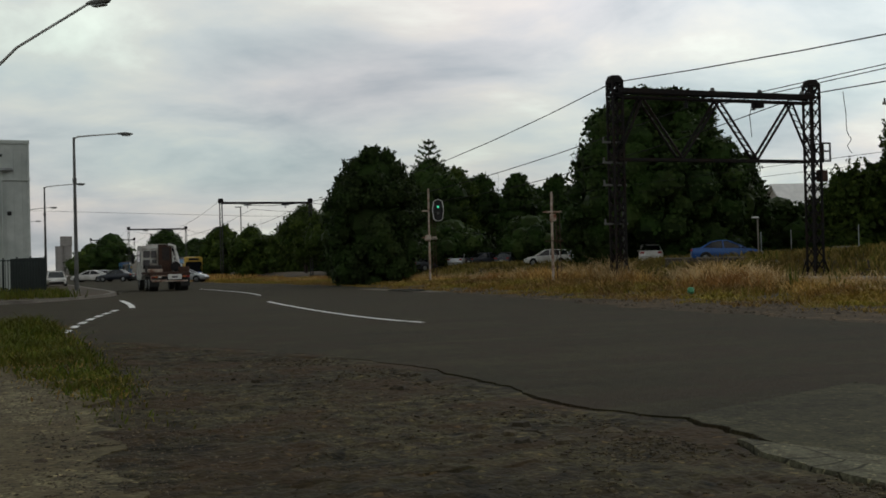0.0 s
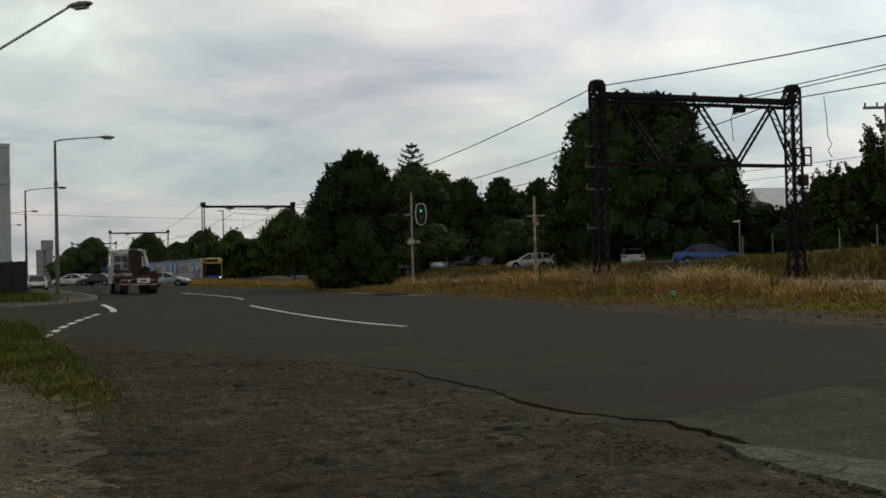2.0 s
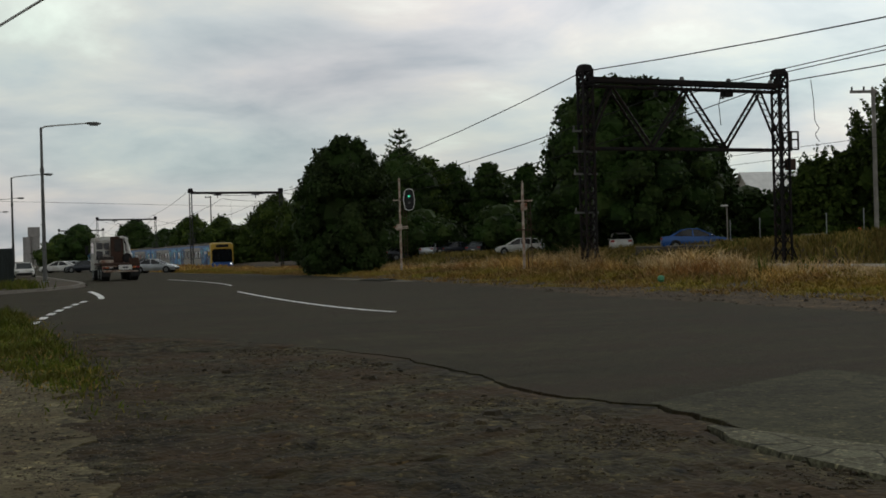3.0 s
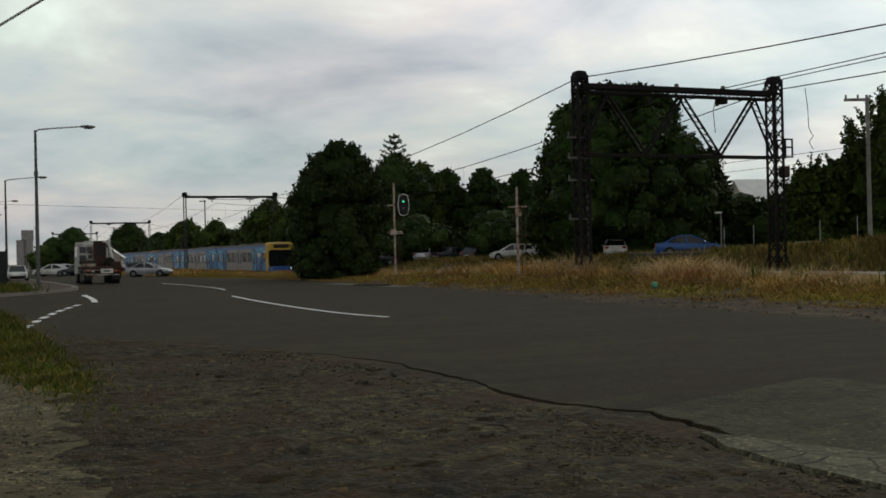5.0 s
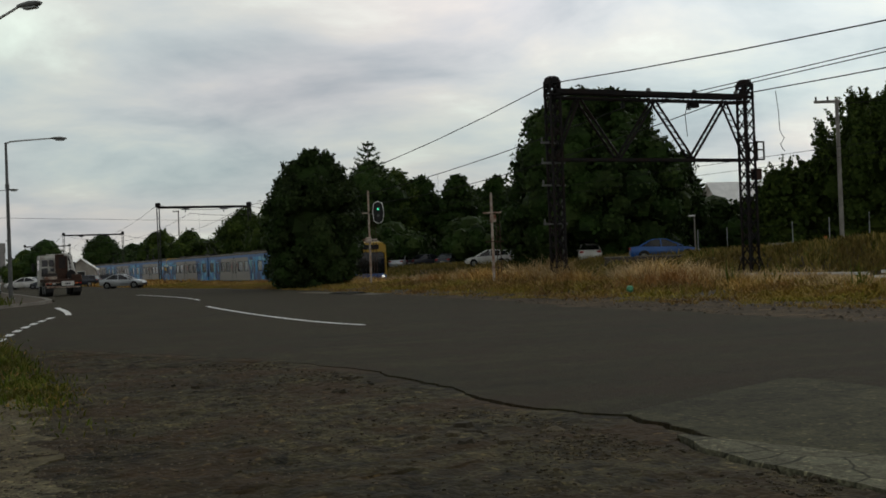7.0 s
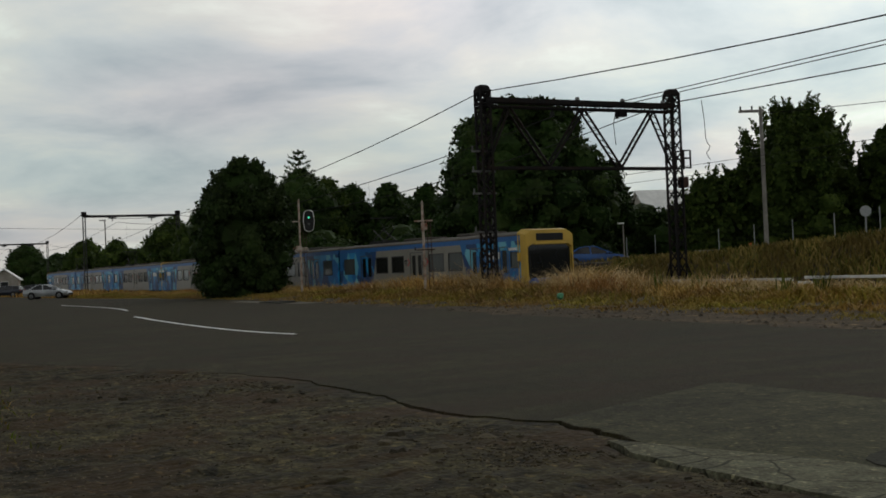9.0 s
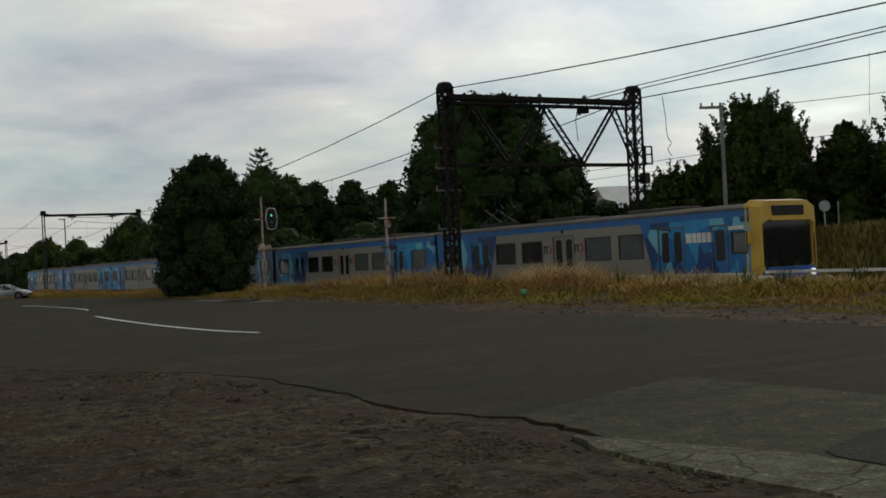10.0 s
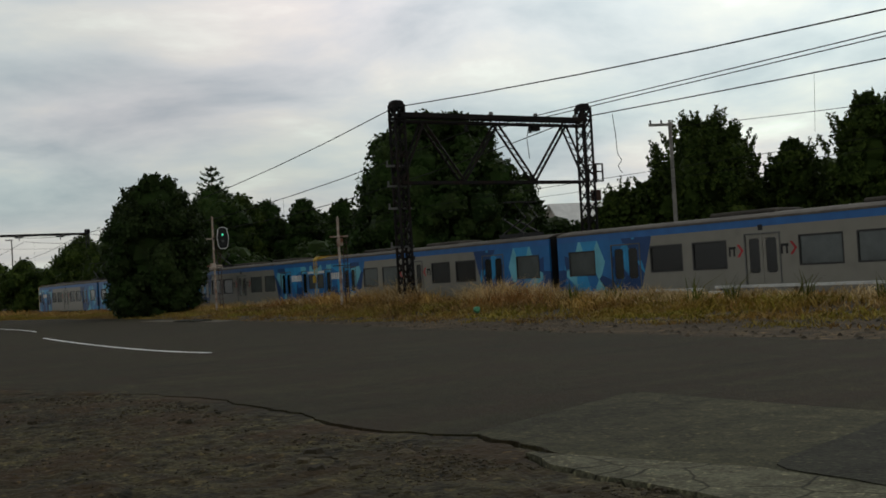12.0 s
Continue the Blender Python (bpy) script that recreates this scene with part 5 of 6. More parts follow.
def carriage(cab, pantograph=False):
    t = thing("train_carriage", plan(0, NEAR_TRACK, RAIL_Z), "grey electric train carriage with faceted blue ends on rails", "train carriage", "train carriages")
    extra = [(0.2, 1.0, 1.98, 2.78)] if cab else []
    rear = [(21.1, 22.8, ZW0, ZW1)]
    wins = [(a, b, ZW0, ZW1) for a, b in WINDOWS] + rear + extra + ([] if cab else [(1.1, 2.7, ZW0, ZW1)])
    doors = [(a, b, ZD0, ZD1) for a, b in DOORS] + ([(1.25, 2.05, ZD0, 3.05)] if cab else [])
    for sy in (-1, 1):
        y0, y1 = sorted((sy * HALF, sy * (HALF - 0.09)))
        part("side_wall", side_wall(wins + doors, y0, y1), LIVERY, t, "grey side with blue faceted ends and stripe")
        for i, (a, b, z0, z1) in enumerate(wins):
            yy = sy * (HALF - 0.03)
            w = Shape().box(-b, -a, min(yy, yy - sy * 0.02), max(yy, yy - sy * 0.02), z0, z1)
            win = part("window", w, OPENGLASS if i in (2, 3) else REFLECTION_GLASS, t)
            f = Shape()
            ya, yb = sorted((sy * (HALF + 0.012), sy * (HALF - 0.05)))
            for x0, x1, q0, q1 in ((-b - 0.03, -b + 0.03, z0 - 0.03, z1 + 0.03), (-a - 0.03, -a + 0.03, z0 - 0.03, z1 + 0.03), (-b + 0.03, -a - 0.03, z1 - 0.03, z1 + 0.03), (-b + 0.03, -a - 0.03, z0 - 0.03, z0 + 0.03)):
                f.box(x0, x1, ya, yb, q0, q1)
            part("window_frame", f, POLEDARK, win)
        for a, b, z0, z1 in doors:
            n = 2 if b - a > 1 else 1
            for k in range(n):
                x1 = -a - (b - a) / n * k
                x0 = x1 - (b - a) / n
                yy = sy * (HALF - 0.02)
                ya, yb = sorted((yy, yy - sy * 0.05))
                leaf = Shape()
                g0, g1, h0, h1 = x0 + 0.15, x1 - 0.15, z0 + 0.55, z1 - 0.14
                leaf.box(x0 + 0.012, g0, ya, yb, z0, z1).box(g1, x1 - 0.012, ya, yb, z0, z1)
                leaf.box(g0, g1, ya, yb, z0, h0).box(g0, g1, ya, yb, h1, z1)
                d = part("door", leaf, LIVERY, t)
                pane = Shape()
                c = 0.1
                ring = [(g0 + c, h0), (g1 - c, h0), (g1, h0 + c), (g1, h1 - c), (g1 - c, h1), (g0 + c, h1), (g0, h1 - c), (g0, h0 + c)]
                y2 = sy * (HALF - 0.045)
                pane.loft([[(x, y2, z) for x, z in ring], [(x, y2 + sy * 0.012, z) for x, z in ring]])
                part("pane", pane, OPENGLASS, d, "dark rounded door glass")
            f = Shape()
            ya, yb = sorted((sy * (HALF + 0.02), sy * (HALF - 0.06)))
            f.box(-b - 0.05, -b, ya, yb, z0, z1 + 0.05).box(-a, -a + 0.05, ya, yb, z0, z1 + 0.05).box(-b, -a, ya, yb, z1, z1 + 0.05)
            part("door_frame", f, POLEGREY, t)
    # roof, arched, with a gutter
    prof = [(-HALF - 0.02, Z_EAVE), (-HALF + 0.02, Z_EAVE + 0.08), (-1.2, 3.80), (-0.75, 3.87), (0, 3.9), (0.75, 3.87), (1.2, 3.80), (HALF - 0.02, Z_EAVE + 0.08), (HALF + 0.02, Z_EAVE)]
    part("roof", Shape().loft([[(x, y, z) for y, z in prof] for x in np.linspace(-CAR + 0.3, -0.05, 13)]), ROOF, t)
    for x in (-6.5, -13.5):
        part("roof_unit", Shape().box(x - 1.6, x + 1.6, -0.75, 0.75, 3.85, 4.02, 0.05), ROOF, t)
    part("floor", Shape().box(-CAR + 0.3, -0.05, -HALF + 0.1, HALF - 0.1, 0.95, 1.1), UNDER, t)
    for x in ((-CAR + 0.3, -CAR + 0.38), (-0.13, -0.05)):
        part("end_wall", Shape().box(*x, -HALF + 0.09, HALF - 0.09, Z_SKIRT, Z_EAVE + 0.1), BLACK if not cab or x[0] < -10 else YELLOW, t)
    part("gangway", Shape().box(-CAR - 0.0, -CAR + 0.3, -0.8, 0.8, 1.0, 3.5, 0.05), BLACK, t, "black rubber gangway bellows")
    if not cab:
        part("gangway", Shape().box(-0.05, 0.04, -0.8, 0.8, 1.0, 3.5), BLACK, t)
    under = Shape()
    for x0, x1 in ((-9.5, -7.2), (-12.8, -10.2), (-15.6, -13.6)):
        under.box(x0, x1, -1.25, 1.25, 0.35, 0.93, 0.05)
    part("equipment_case", under, UNDER, t)
    for xc in (-3.9, -CAR + 3.9):
        bog = Shape()
        for sy in (-1, 1):
            bog.box(xc - 1.6, xc + 1.6, sy * 1.05 - 0.09, sy * 1.05 + 0.09, 0.45, 0.68, 0.03)
        bog.box(xc - 0.3, xc + 0.3, -1.1, 1.1, 0.5, 0.85)
        b = part("bogie", bog, UNDER, t)
        for dx in (-1.2, 1.2):
            for sy in (-1, 1):
                part("wheel", Shape().disc((xc + dx, sy * 0.78, 0.46), (0, 1, 0), 0.46, 0.13, 20), UNDER, b)
    # operator's mark as plain bars, and the dark and red marks by the middle doors
    for sy in (-1, 1):
        ya, yb = sorted((sy * (HALF + 0.004), sy * (HALF + 0.012)))
        if cab:
            mark = Shape()
            x = -3.55
            for w in (0.34, 0.22, 0.22, 0.24, 0.3):
                mark.box(x, x + w, ya, yb, 2.46, 2.84)
                x += w + 0.05
            part("operator_mark", mark, WHITE, t, "plain white bars of an operator's mark")
            part("cab_mark", Shape().box(-1.15, -0.35, ya, yb, 2.88, 3.02), WHITE, t)
        for x in (-10.65, -13.1):
            m = Shape()
            m.box(x - 0.36, x - 0.02, ya, yb, 2.6, 2.69).box(x - 0.36, x - 0.28, ya, yb, 2.34, 2.6).box(x - 0.14, x - 0.06, ya, yb, 2.34, 2.6)
            part("transit_mark", m, BLACK, t)
            r = Shape()
            for z0, z1 in ((2.53, 2.76), (2.53, 2.30)):
                r.loft([[(x + 0.24, y, z0), (x + 0.35, y, z0), (x + 0.15, y, z1), (x + 0.04, y, z1)] for y in (ya, yb)])
            part("transit_arrow", r, REDPAINT, t)
        part("door_lamp", Shape().box(-12.0, -11.8, ya, yb + sy * 0.02, 3.22, 3.42), BLACK, t)
    if cab:
        cab_front(t)
    if pantograph:
        p = Shape().box(-20.5, -18.5, -0.6, 0.6, 3.9, 4.08)
        base = part("pantograph", p, BLACK, t)
        x0 = -19.5
        arm = Shape()
        for sy in (-0.45, 0.45):
            arm.tube([(x0 - 0.9, sy, 4.05), (x0 + 0.9, sy * 0.8, 4.85), (x0, sy * 0.9, 5.6)], 0.045, 6)
            arm.tube([(x0 + 0.9, sy, 4.05), (x0 - 0.9, sy * 0.8, 4.85), (x0, sy * 0.9, 5.6)], 0.045, 6)
        part("arm", arm, BLACK, base)
        part("collector_head", Shape().box(x0 - 0.2, x0 + 0.2, -0.85, 0.85, 5.58, 5.64), BLACK, base)
    return t


def cab_front(t):
    """The moulded yellow surround, raked screen, destination box, blue apron and lamps."""
    def ring(k, x, z0, z1, c):
        return [(x, -k + c, z0), (x, k - c, z0), (x, k, z0 + c), (x, k, z1 - c), (x, k - c * 1.6, z1), (x, -k + c * 1.6, z1), (x, -k, z1 - c), (x, -k, z0 + c)]
    outer0, outer1 = ring(1.53, -0.25, 0.75, 3.96, 0.18), ring(1.46, 0.42, 0.82, 3.88, 0.24)
    inner1, inner0 = ring(1.36, 0.46, 1.30, 3.16, 0.16), ring(1.32, 0.27, 1.35, 3.10, 0.16)
    s = Shape().loft([outer0, outer1, inner1, inner0], caps=False)
    part("front_surround", s, YELLOW, t, "moulded yellow front surround", smooth=False)
    part("windscreen", Shape().loft([ring(1.33, 0.26, 1.33, 3.11, 0.15), ring(1.33, 0.3, 1.33, 3.11, 0.15)]), GLASS, t, "large dark windscreen")
    part("destination_box", Shape().box(0.40, 0.50, -0.82, 0.82, 3.33, 3.7, 0.02), BLACK, t, "black destination display box")
    part("visor", Shape().box(0.42, 0.52, -0.95, 0.95, 3.12, 3.22, 0.02), YELLOW, t)
    ap = Shape().loft([ring(1.44, 0.36, 0.72, 1.40, 0.12), ring(1.40, 0.55, 0.78, 1.36, 0.14)])
    part("front_apron", ap, BLUEPAINT, t, "blue lower front panel")
    for sy in (-1, 1):
        part("headlight", Shape().disc((0.56, sy * 1.1, 1.15), (1, 0, 0), 0.13, 0.06, 14), HEADLIGHT if sy > 0 else LENS, t)
        part("grab_rail", Shape().tube([(0.5, sy * 1.28, 1.2), (0.52, sy * 1.28, 2.6)], 0.02, 5), BLACK, t)
    part("wiper", Shape().tube([(0.33, -0.2, 1.4), (0.33, -0.6, 2.5)], 0.02, 4), BLACK, t)
    part("coupler", Shape().box(0.3, 1.0, -0.2, 0.2, 0.55, 0.95, 0.05), UNDER, t)
    part("obstacle_plate", Shape().box(0.3, 0.4, -1.2, 1.2, 0.15, 0.7, 0.03), UNDER, t)
    part("mirror", Shape().box(0.1, 0.16, -HALF - 0.28, -HALF - 0.06, 2.3, 2.75, 0.02), YELLOW, t)


lead = carriage(True, True)
trailer = carriage(False)
# poses of each carriage on its train: distance back from the front, and whether it faces the other way
TRAIN = [(lead, 0, False), (trailer, 1, False)]
for n, src, back in ((2, lead, True), (3, lead, False), (4, trailer, False), (5, lead, True)):
    TRAIN.append((copy_thing(src, src.matrix_basis.copy()), n, back))
FRONT = ((0, -194.8), (1.0, -179.2), (1.5, -171.9), (2.0, -164.8), (2.5, -157.6), (3.2, -147.4), (4.0, -135.6), (5.0, -119.1), (5.5, -110.9), (6.5, -94.4), (7.5, -77.5), (8.5, -59.8), (9.0, -50.4), (9.5, -41.0), (10.0, -31.6), (10.5, -22.2), (11.0, -12.4), (11.5, -2.7), (12.0, 7.2))


# ---- road vehicles ----
def wheel(parent, x, y, r, w, side):
    tyre = part("wheel", Shape().tube([(0, -w / 2, 0), (0, -w / 2 + 0.03, 0), (0, w / 2 - 0.03, 0), (0, w / 2, 0)], r, 22), RUBBER, parent, place=pose(x, y, r))
    part("rim", Shape().disc((0, side * (w / 2 + 0.004), 0), (0, 1, 0), r * 0.62, 0.02, 16), GALV, tyre, "silver wheel rim")
    hub = Shape()
    for k in range(5):
        th = 2 * math.pi * k / 5
        hub.tube([(0, side * (w / 2 + 0.02), 0), (math.cos(th) * r * 0.55, side * (w / 2 + 0.02), math.sin(th) * r * 0.55)], r * 0.06, 4)
    part("spokes", hub, POLEGREY, tyre)
    return tyre


def car(place, paint, label, style="sedan", group="cars"):
    """x forward, 4.6 m long, wheels on z = 0."""
    t = thing("car", place, label, "car", group)
    hw = 0.88
    # lower body: stations along x with sill, waist and half width
    wag = style == "wagon"
    st = [(-2.3, 0.45, 0.72 if not wag else 0.8, 0.70), (-2.22, 0.34, 0.95, 0.80), (-1.9, 0.28, 0.98, 0.86), (-1.35, 0.26, 0.96, hw), (-0.4, 0.24, 0.92, hw), (0.7, 0.24, 0.90, hw), (1.3, 0.26, 0.88, hw), (1.9, 0.28, 0.78, 0.84), (2.2, 0.34, 0.66, 0.76), (2.3, 0.42, 0.56, 0.66)]
    rings = []
    for x, z0, z1, w in st:
        rings.append([(x, -w * 0.9, z0), (x, w * 0.9, z0), (x, w, z0 + 0.14), (x, w * 1.0, z1 - 0.18), (x, w * 0.93, z1), (x, -w * 0.93, z1), (x, -w, z1 - 0.18), (x, -w, z0 + 0.14)])
    body = part("body", Shape().loft(rings), paint, t, smooth=True)
    rear = -2.15 if wag else -1.75
    cab = [(rear, 0.93, 0.74), (rear + (0.15 if wag else 0.75), 1.36, 0.60), (-0.6, 1.44, 0.62), (0.1, 1.42, 0.61), (1.15, 0.92, 0.72)]
    gl = [[(x, -0.78, 0.88), (x, 0.78, 0.88), (x, w, z - 0.03), (x, -w, z - 0.03)] for x, z, w in cab]
    part("window", Shape().loft(gl), GLASS, t, "dark glasshouse windows")
    roof = [[(x, -w - 0.01, z - 0.05), (x, -w * 0.9, z + 0.015), (x, w * 0.9, z + 0.015), (x, w + 0.01, z - 0.05)] for x, z, w in cab[1:4]]
    part("roof", Shape().loft(roof), paint, t, smooth=True)
    for sy in (-1, 1):
        ends = [((x0, sy * (w0 + 0.03), z0 - 0.03), (x1, sy * (w1 + 0.01), z1 - 0.02)) for (x0, z0, w0), (x1, z1, w1) in ((cab[0], cab[1]), (cab[3], cab[4]))]
        ends.append(((-0.25, sy * 0.8, 0.9), (-0.3, sy * 0.63, 1.40)))
        if wag:
            ends.append(((-1.25, sy * 0.8, 0.9), (-1.3, sy * 0.63, 1.40)))
        for p, q in ends:
            part("pillar", Shape().tube([p, q], 0.045, 5), paint, t)
    for x in (-1.38, 1.42):
        for sy in (-1, 1):
            part("wheel_arch", Shape().disc((x, sy * 0.80, 0.33), (0, 1, 0), 0.39, 0.172, 20), BLACK, t)
            wheel(t, x, sy * 0.80, 0.315, 0.2, sy)
    for sy in (-1, 1):
        part("headlight", Shape().box(2.08, 2.22, sy * 0.6 - 0.16, sy * 0.6 + 0.16, 0.58, 0.70, 0.02), LENS, t)
        part("tail_light", Shape().box(-2.3, -2.2, sy * 0.62 - 0.14, sy * 0.62 + 0.14, 0.74, 0.9, 0.02), TAILRED, t)
        part("mirror", Shape().box(0.75, 0.9, sy * 0.92 - 0.08, sy * 0.92 + 0.08, 0.92, 1.06, 0.03), paint, t)
    part("bumper", Shape().box(2.2, 2.34, -0.66, 0.66, 0.36, 0.5, 0.03), BLACK, t)
    part("plate", Shape().box(-2.325, -2.3, -0.2, 0.2, 0.55, 0.66), WHITE, t)
    return t


def on_far(x, y, turn):
    v = TRACK.inverted() @ Vector((x, y, 0))
    return world(x, y, float(ground_height(v.x, v.y)), turn)


# the waiting silver sedan by the verge
car(world(-26.6, 119.5, 0.03, -8), SILVER, "silver sedan waiting on the road beside dry grass")
car(plan(-62.95, 45.2, float(ground_height(-62.6, 45.2)) - 0.10, 0, 0, 58), BLUECAR, "bright blue sedan parked beyond the railway")
car(plan(-89.15, 45.4, float(ground_height(-89.0, 45.4)), 0, 0, 246) @ Matrix.Diagonal((0.85, 0.95, 1, 1)), WHITE, "short white hatchback parked beyond the railway", "wagon")
for x, y, paint, turn, style in ((13.7, 104, SILVER, 10, "wagon"), (15.35, 85, WHITE, 80, "sedan"), (-0.8, 117.5, DARKCAR, 20, "sedan"), (2.0, 118, SILVER, 70, "sedan"), (4.6, 117, DARKCAR, 30, "sedan"), (-4.6, 118, DARKCAR, 65, "wagon"), (6.6, 116, DARKCAR, 70, "sedan"), (19.5, 97, DARKCAR, 20, "wagon")):
    car(on_far(x, y, turn), paint, "parked car in the shade beyond the railway", style)
for x, y, paint, turn, style in ((-35.2, 105, WHITE, -70, "sedan"), (-44.3, 145, WHITE, 175, "sedan"), (-40.4, 143, DARKCAR, 165, "sedan"), (-38.6, 150, DARKCAR, 170, "wagon"), (-48, 160, SILVER, 170, "wagon"), (-46.5, 152, WHITE, 170, "sedan"), (-36, 158, DARKCAR, 10, "wagon")):
    car(world(x, y, 0.05, turn), paint, "car standing in traffic down the road", style, "cars down the road")


def truck():
    """A low prime mover seen from behind: x forward, rear at x = 0, left is +y."""
    t = thing("truck", world(-19.6, 80.6, 0.03, 112), "white-cabbed prime mover truck with a rusty low tray", "truck")
    ch = Shape()
    for sy in (-0.45, 0.45):
        ch.box(0.1, 6.6, sy - 0.07, sy + 0.07, 0.75, 1.02)
    for x in (0.15, 1.2, 2.4, 3.6):
        ch.box(x, x + 0.12, -0.45, 0.45, 0.78, 0.96)
    part("chassis", ch, BLACK, t)
    part("tray", Shape().box(0.0, 3.5, -1.34, 1.34, 1.12, 1.28, 0.03), RUST, t, "rusty red steel tray")
    part("rear_beam", Shape().box(-0.08, 0.06, -1.36, 1.36, 1.02, 1.24, 0.02), RUST, t)
    for sy in (-1, 1):
        for k in range(3):
            part("tail_light", Shape().box(-0.12, -0.08, sy * (1.2 - 0.26 * k) - 0.1, sy * (1.2 - 0.26 * k) + 0.1, 0.9, 1.02, 0.01), (TAILRED, ORANGE, WHITE)[k], t)
        part("mudguard", Shape().box(0.2, 2.6, sy * 1.02 - 0.3, sy * 1.02 + 0.3, 1.04, 1.1, 0.02), BLACK, t)
        part("mudflap", Shape().box(-0.02, 0.02, sy * 1.02 - 0.3, sy * 1.02 + 0.3, 0.32, 0.88), BLACK, t)
    part("under_run_bar", Shape().box(-0.1, 0.0, -1.2, 1.2, 0.62, 0.72, 0.02), RUSTWHITE, t)
    part("warning_board", Shape().box(-0.14, -0.11, -0.75, 0.15, 0.78, 1.12), WHITE, t, "white rear board with a plain plate bar")
    part("plate", Shape().box(-0.15, -0.14, -0.5, -0.1, 0.88, 1.0), POLEGREY, t)
    prof = [(4.0, 1.1), (4.0, 2.95), (4.2, 3.15), (5.6, 3.15), (6.05, 2.95), (6.35, 2.0), (6.4, 0.75), (4.3, 0.75)]
    cab = Shape().loft([[(x, y, z) for x, z in prof] for y in (-1.22, -1.16, 1.16, 1.22)])
    c = part("cab", cab, TRUCKWHITE, t, "white cab with dark rear windows")
    for y0, y1, z0, z1 in ((0.2, 0.56, 2.3, 2.78), (0.66, 1.1, 2.3, 2.78), (0.66, 1.12, 1.5, 2.15), (0.2, 0.5, 1.9, 2.15)):
        part("rear_window", Shape().box(3.96, 4.0, y0, y1, z0, z1, 0.005), GLASS, c)
    for sy in (-1, 1):
        part("side_window", Shape().box(4.5, 5.7, sy * 1.225 - 0.012, sy * 1.225 + 0.012, 2.0, 2.8, 0.005), GLASS, c)
        m = Shape().tube([(5.9, sy * 1.2, 2.5), (5.9, sy * 1.6, 2.5)], 0.03, 5).box(5.85, 5.92, sy * 1.55 - 0.12, sy * 1.55 + 0.12, 1.9, 2.6, 0.02)
        part("mirror", m, BLACK, c)
    part("headboard", Shape().box(3.35, 3.6, -0.75, 0.15, 1.28, 3.2, 0.03), RUST, t, "dark rusty headboard")
    part("headboard_panel", Shape().box(3.31, 3.35, -0.6, -0.1, 2.1, 3.0, 0.01), UNDER, t)
    post = Shape().tube([(3.2, -1.25, 1.25), (3.2, -1.2, 1.9), (3.22, -1.05, 2.6), (3.25, -0.85, 3.1), (3.3, -0.5, 3.18)], 0.1, 7)
    part("headboard_frame", post, WHITE, t, "bent white tube frame")
    part("inner_frame", Shape().tube([(3.2, -0.85, 1.3), (3.22, -0.8, 2.7)], 0.05, 6), WHITE, t)
    part("exhaust_pipe", Shape().tube([(3.85, -0.95, 1.0), (3.85, -0.95, 3.3)], 0.09, 8), BLACK, t)
    for z in (0.72, 1.0):
        part("board_rail", Shape().box(-0.16, -0.12, 0.25, 1.3, z, z + 0.06), RUSTWHITE, t, "chipped white rear rail")
    part("board_end", Shape().box(-0.16, -0.12, 1.24, 1.3, 0.78, 1.0), RUSTWHITE, t)
    part("beacon_bar", Shape().box(4.6, 4.8, -0.7, 0.7, 3.15, 3.25, 0.02), TRUCKWHITE, t)
    for z in (1.75, 2.05, 2.35):
        part("frame_rung", Shape().tube([(3.21, -1.2, z), (3.21, -0.82, z)], 0.03, 5), WHITE, t)
    part("spare_tyre", Shape().disc((3.0, -0.95, 1.62), (1, 0, 0), 0.34, 0.22, 18), RUBBER, t)
    part("winch", Shape().box(1.8, 3.0, 0.2, 1.15, 1.28, 1.75, 0.06), UNDER, t)
    part("tool_box", Shape().box(0.4, 1.5, 0.4, 1.25, 1.28, 1.5, 0.04), RUSTWHITE, t)
    part("side_rail", Shape().box(0.2, 3.3, -1.36, -1.28, 1.28, 1.5, 0.01), RUSTWHITE, t)
    part("ramp", Shape().box(0.0, 0.15, -1.3, -0.6, 1.28, 1.62, 0.03), RUST, t)
    spin = []
    for x in (0.75, 2.0, 5.4):
        for sy in (-1, 1):
            w = 0.56 if x < 3 else 0.3
            spin.append((wheel(t, x, sy * (1.0 if x < 3 else 1.05), 0.5, w, sy), x, sy * (1.0 if x < 3 else 1.05)))
    return t, spin


TRUCK, TRUCK_WHEELS = truck()
TRUCK_PATH = ((0.0, -18.35, 77.6), (0.4, -18.45, 77.8), (1.0, -19.1, 79.2), (2.5, -20.5, 82.0), (5.5, -22.75, 85.8), (8.5, -25.4, 90.5), (12.0, -29.0, 97.4))


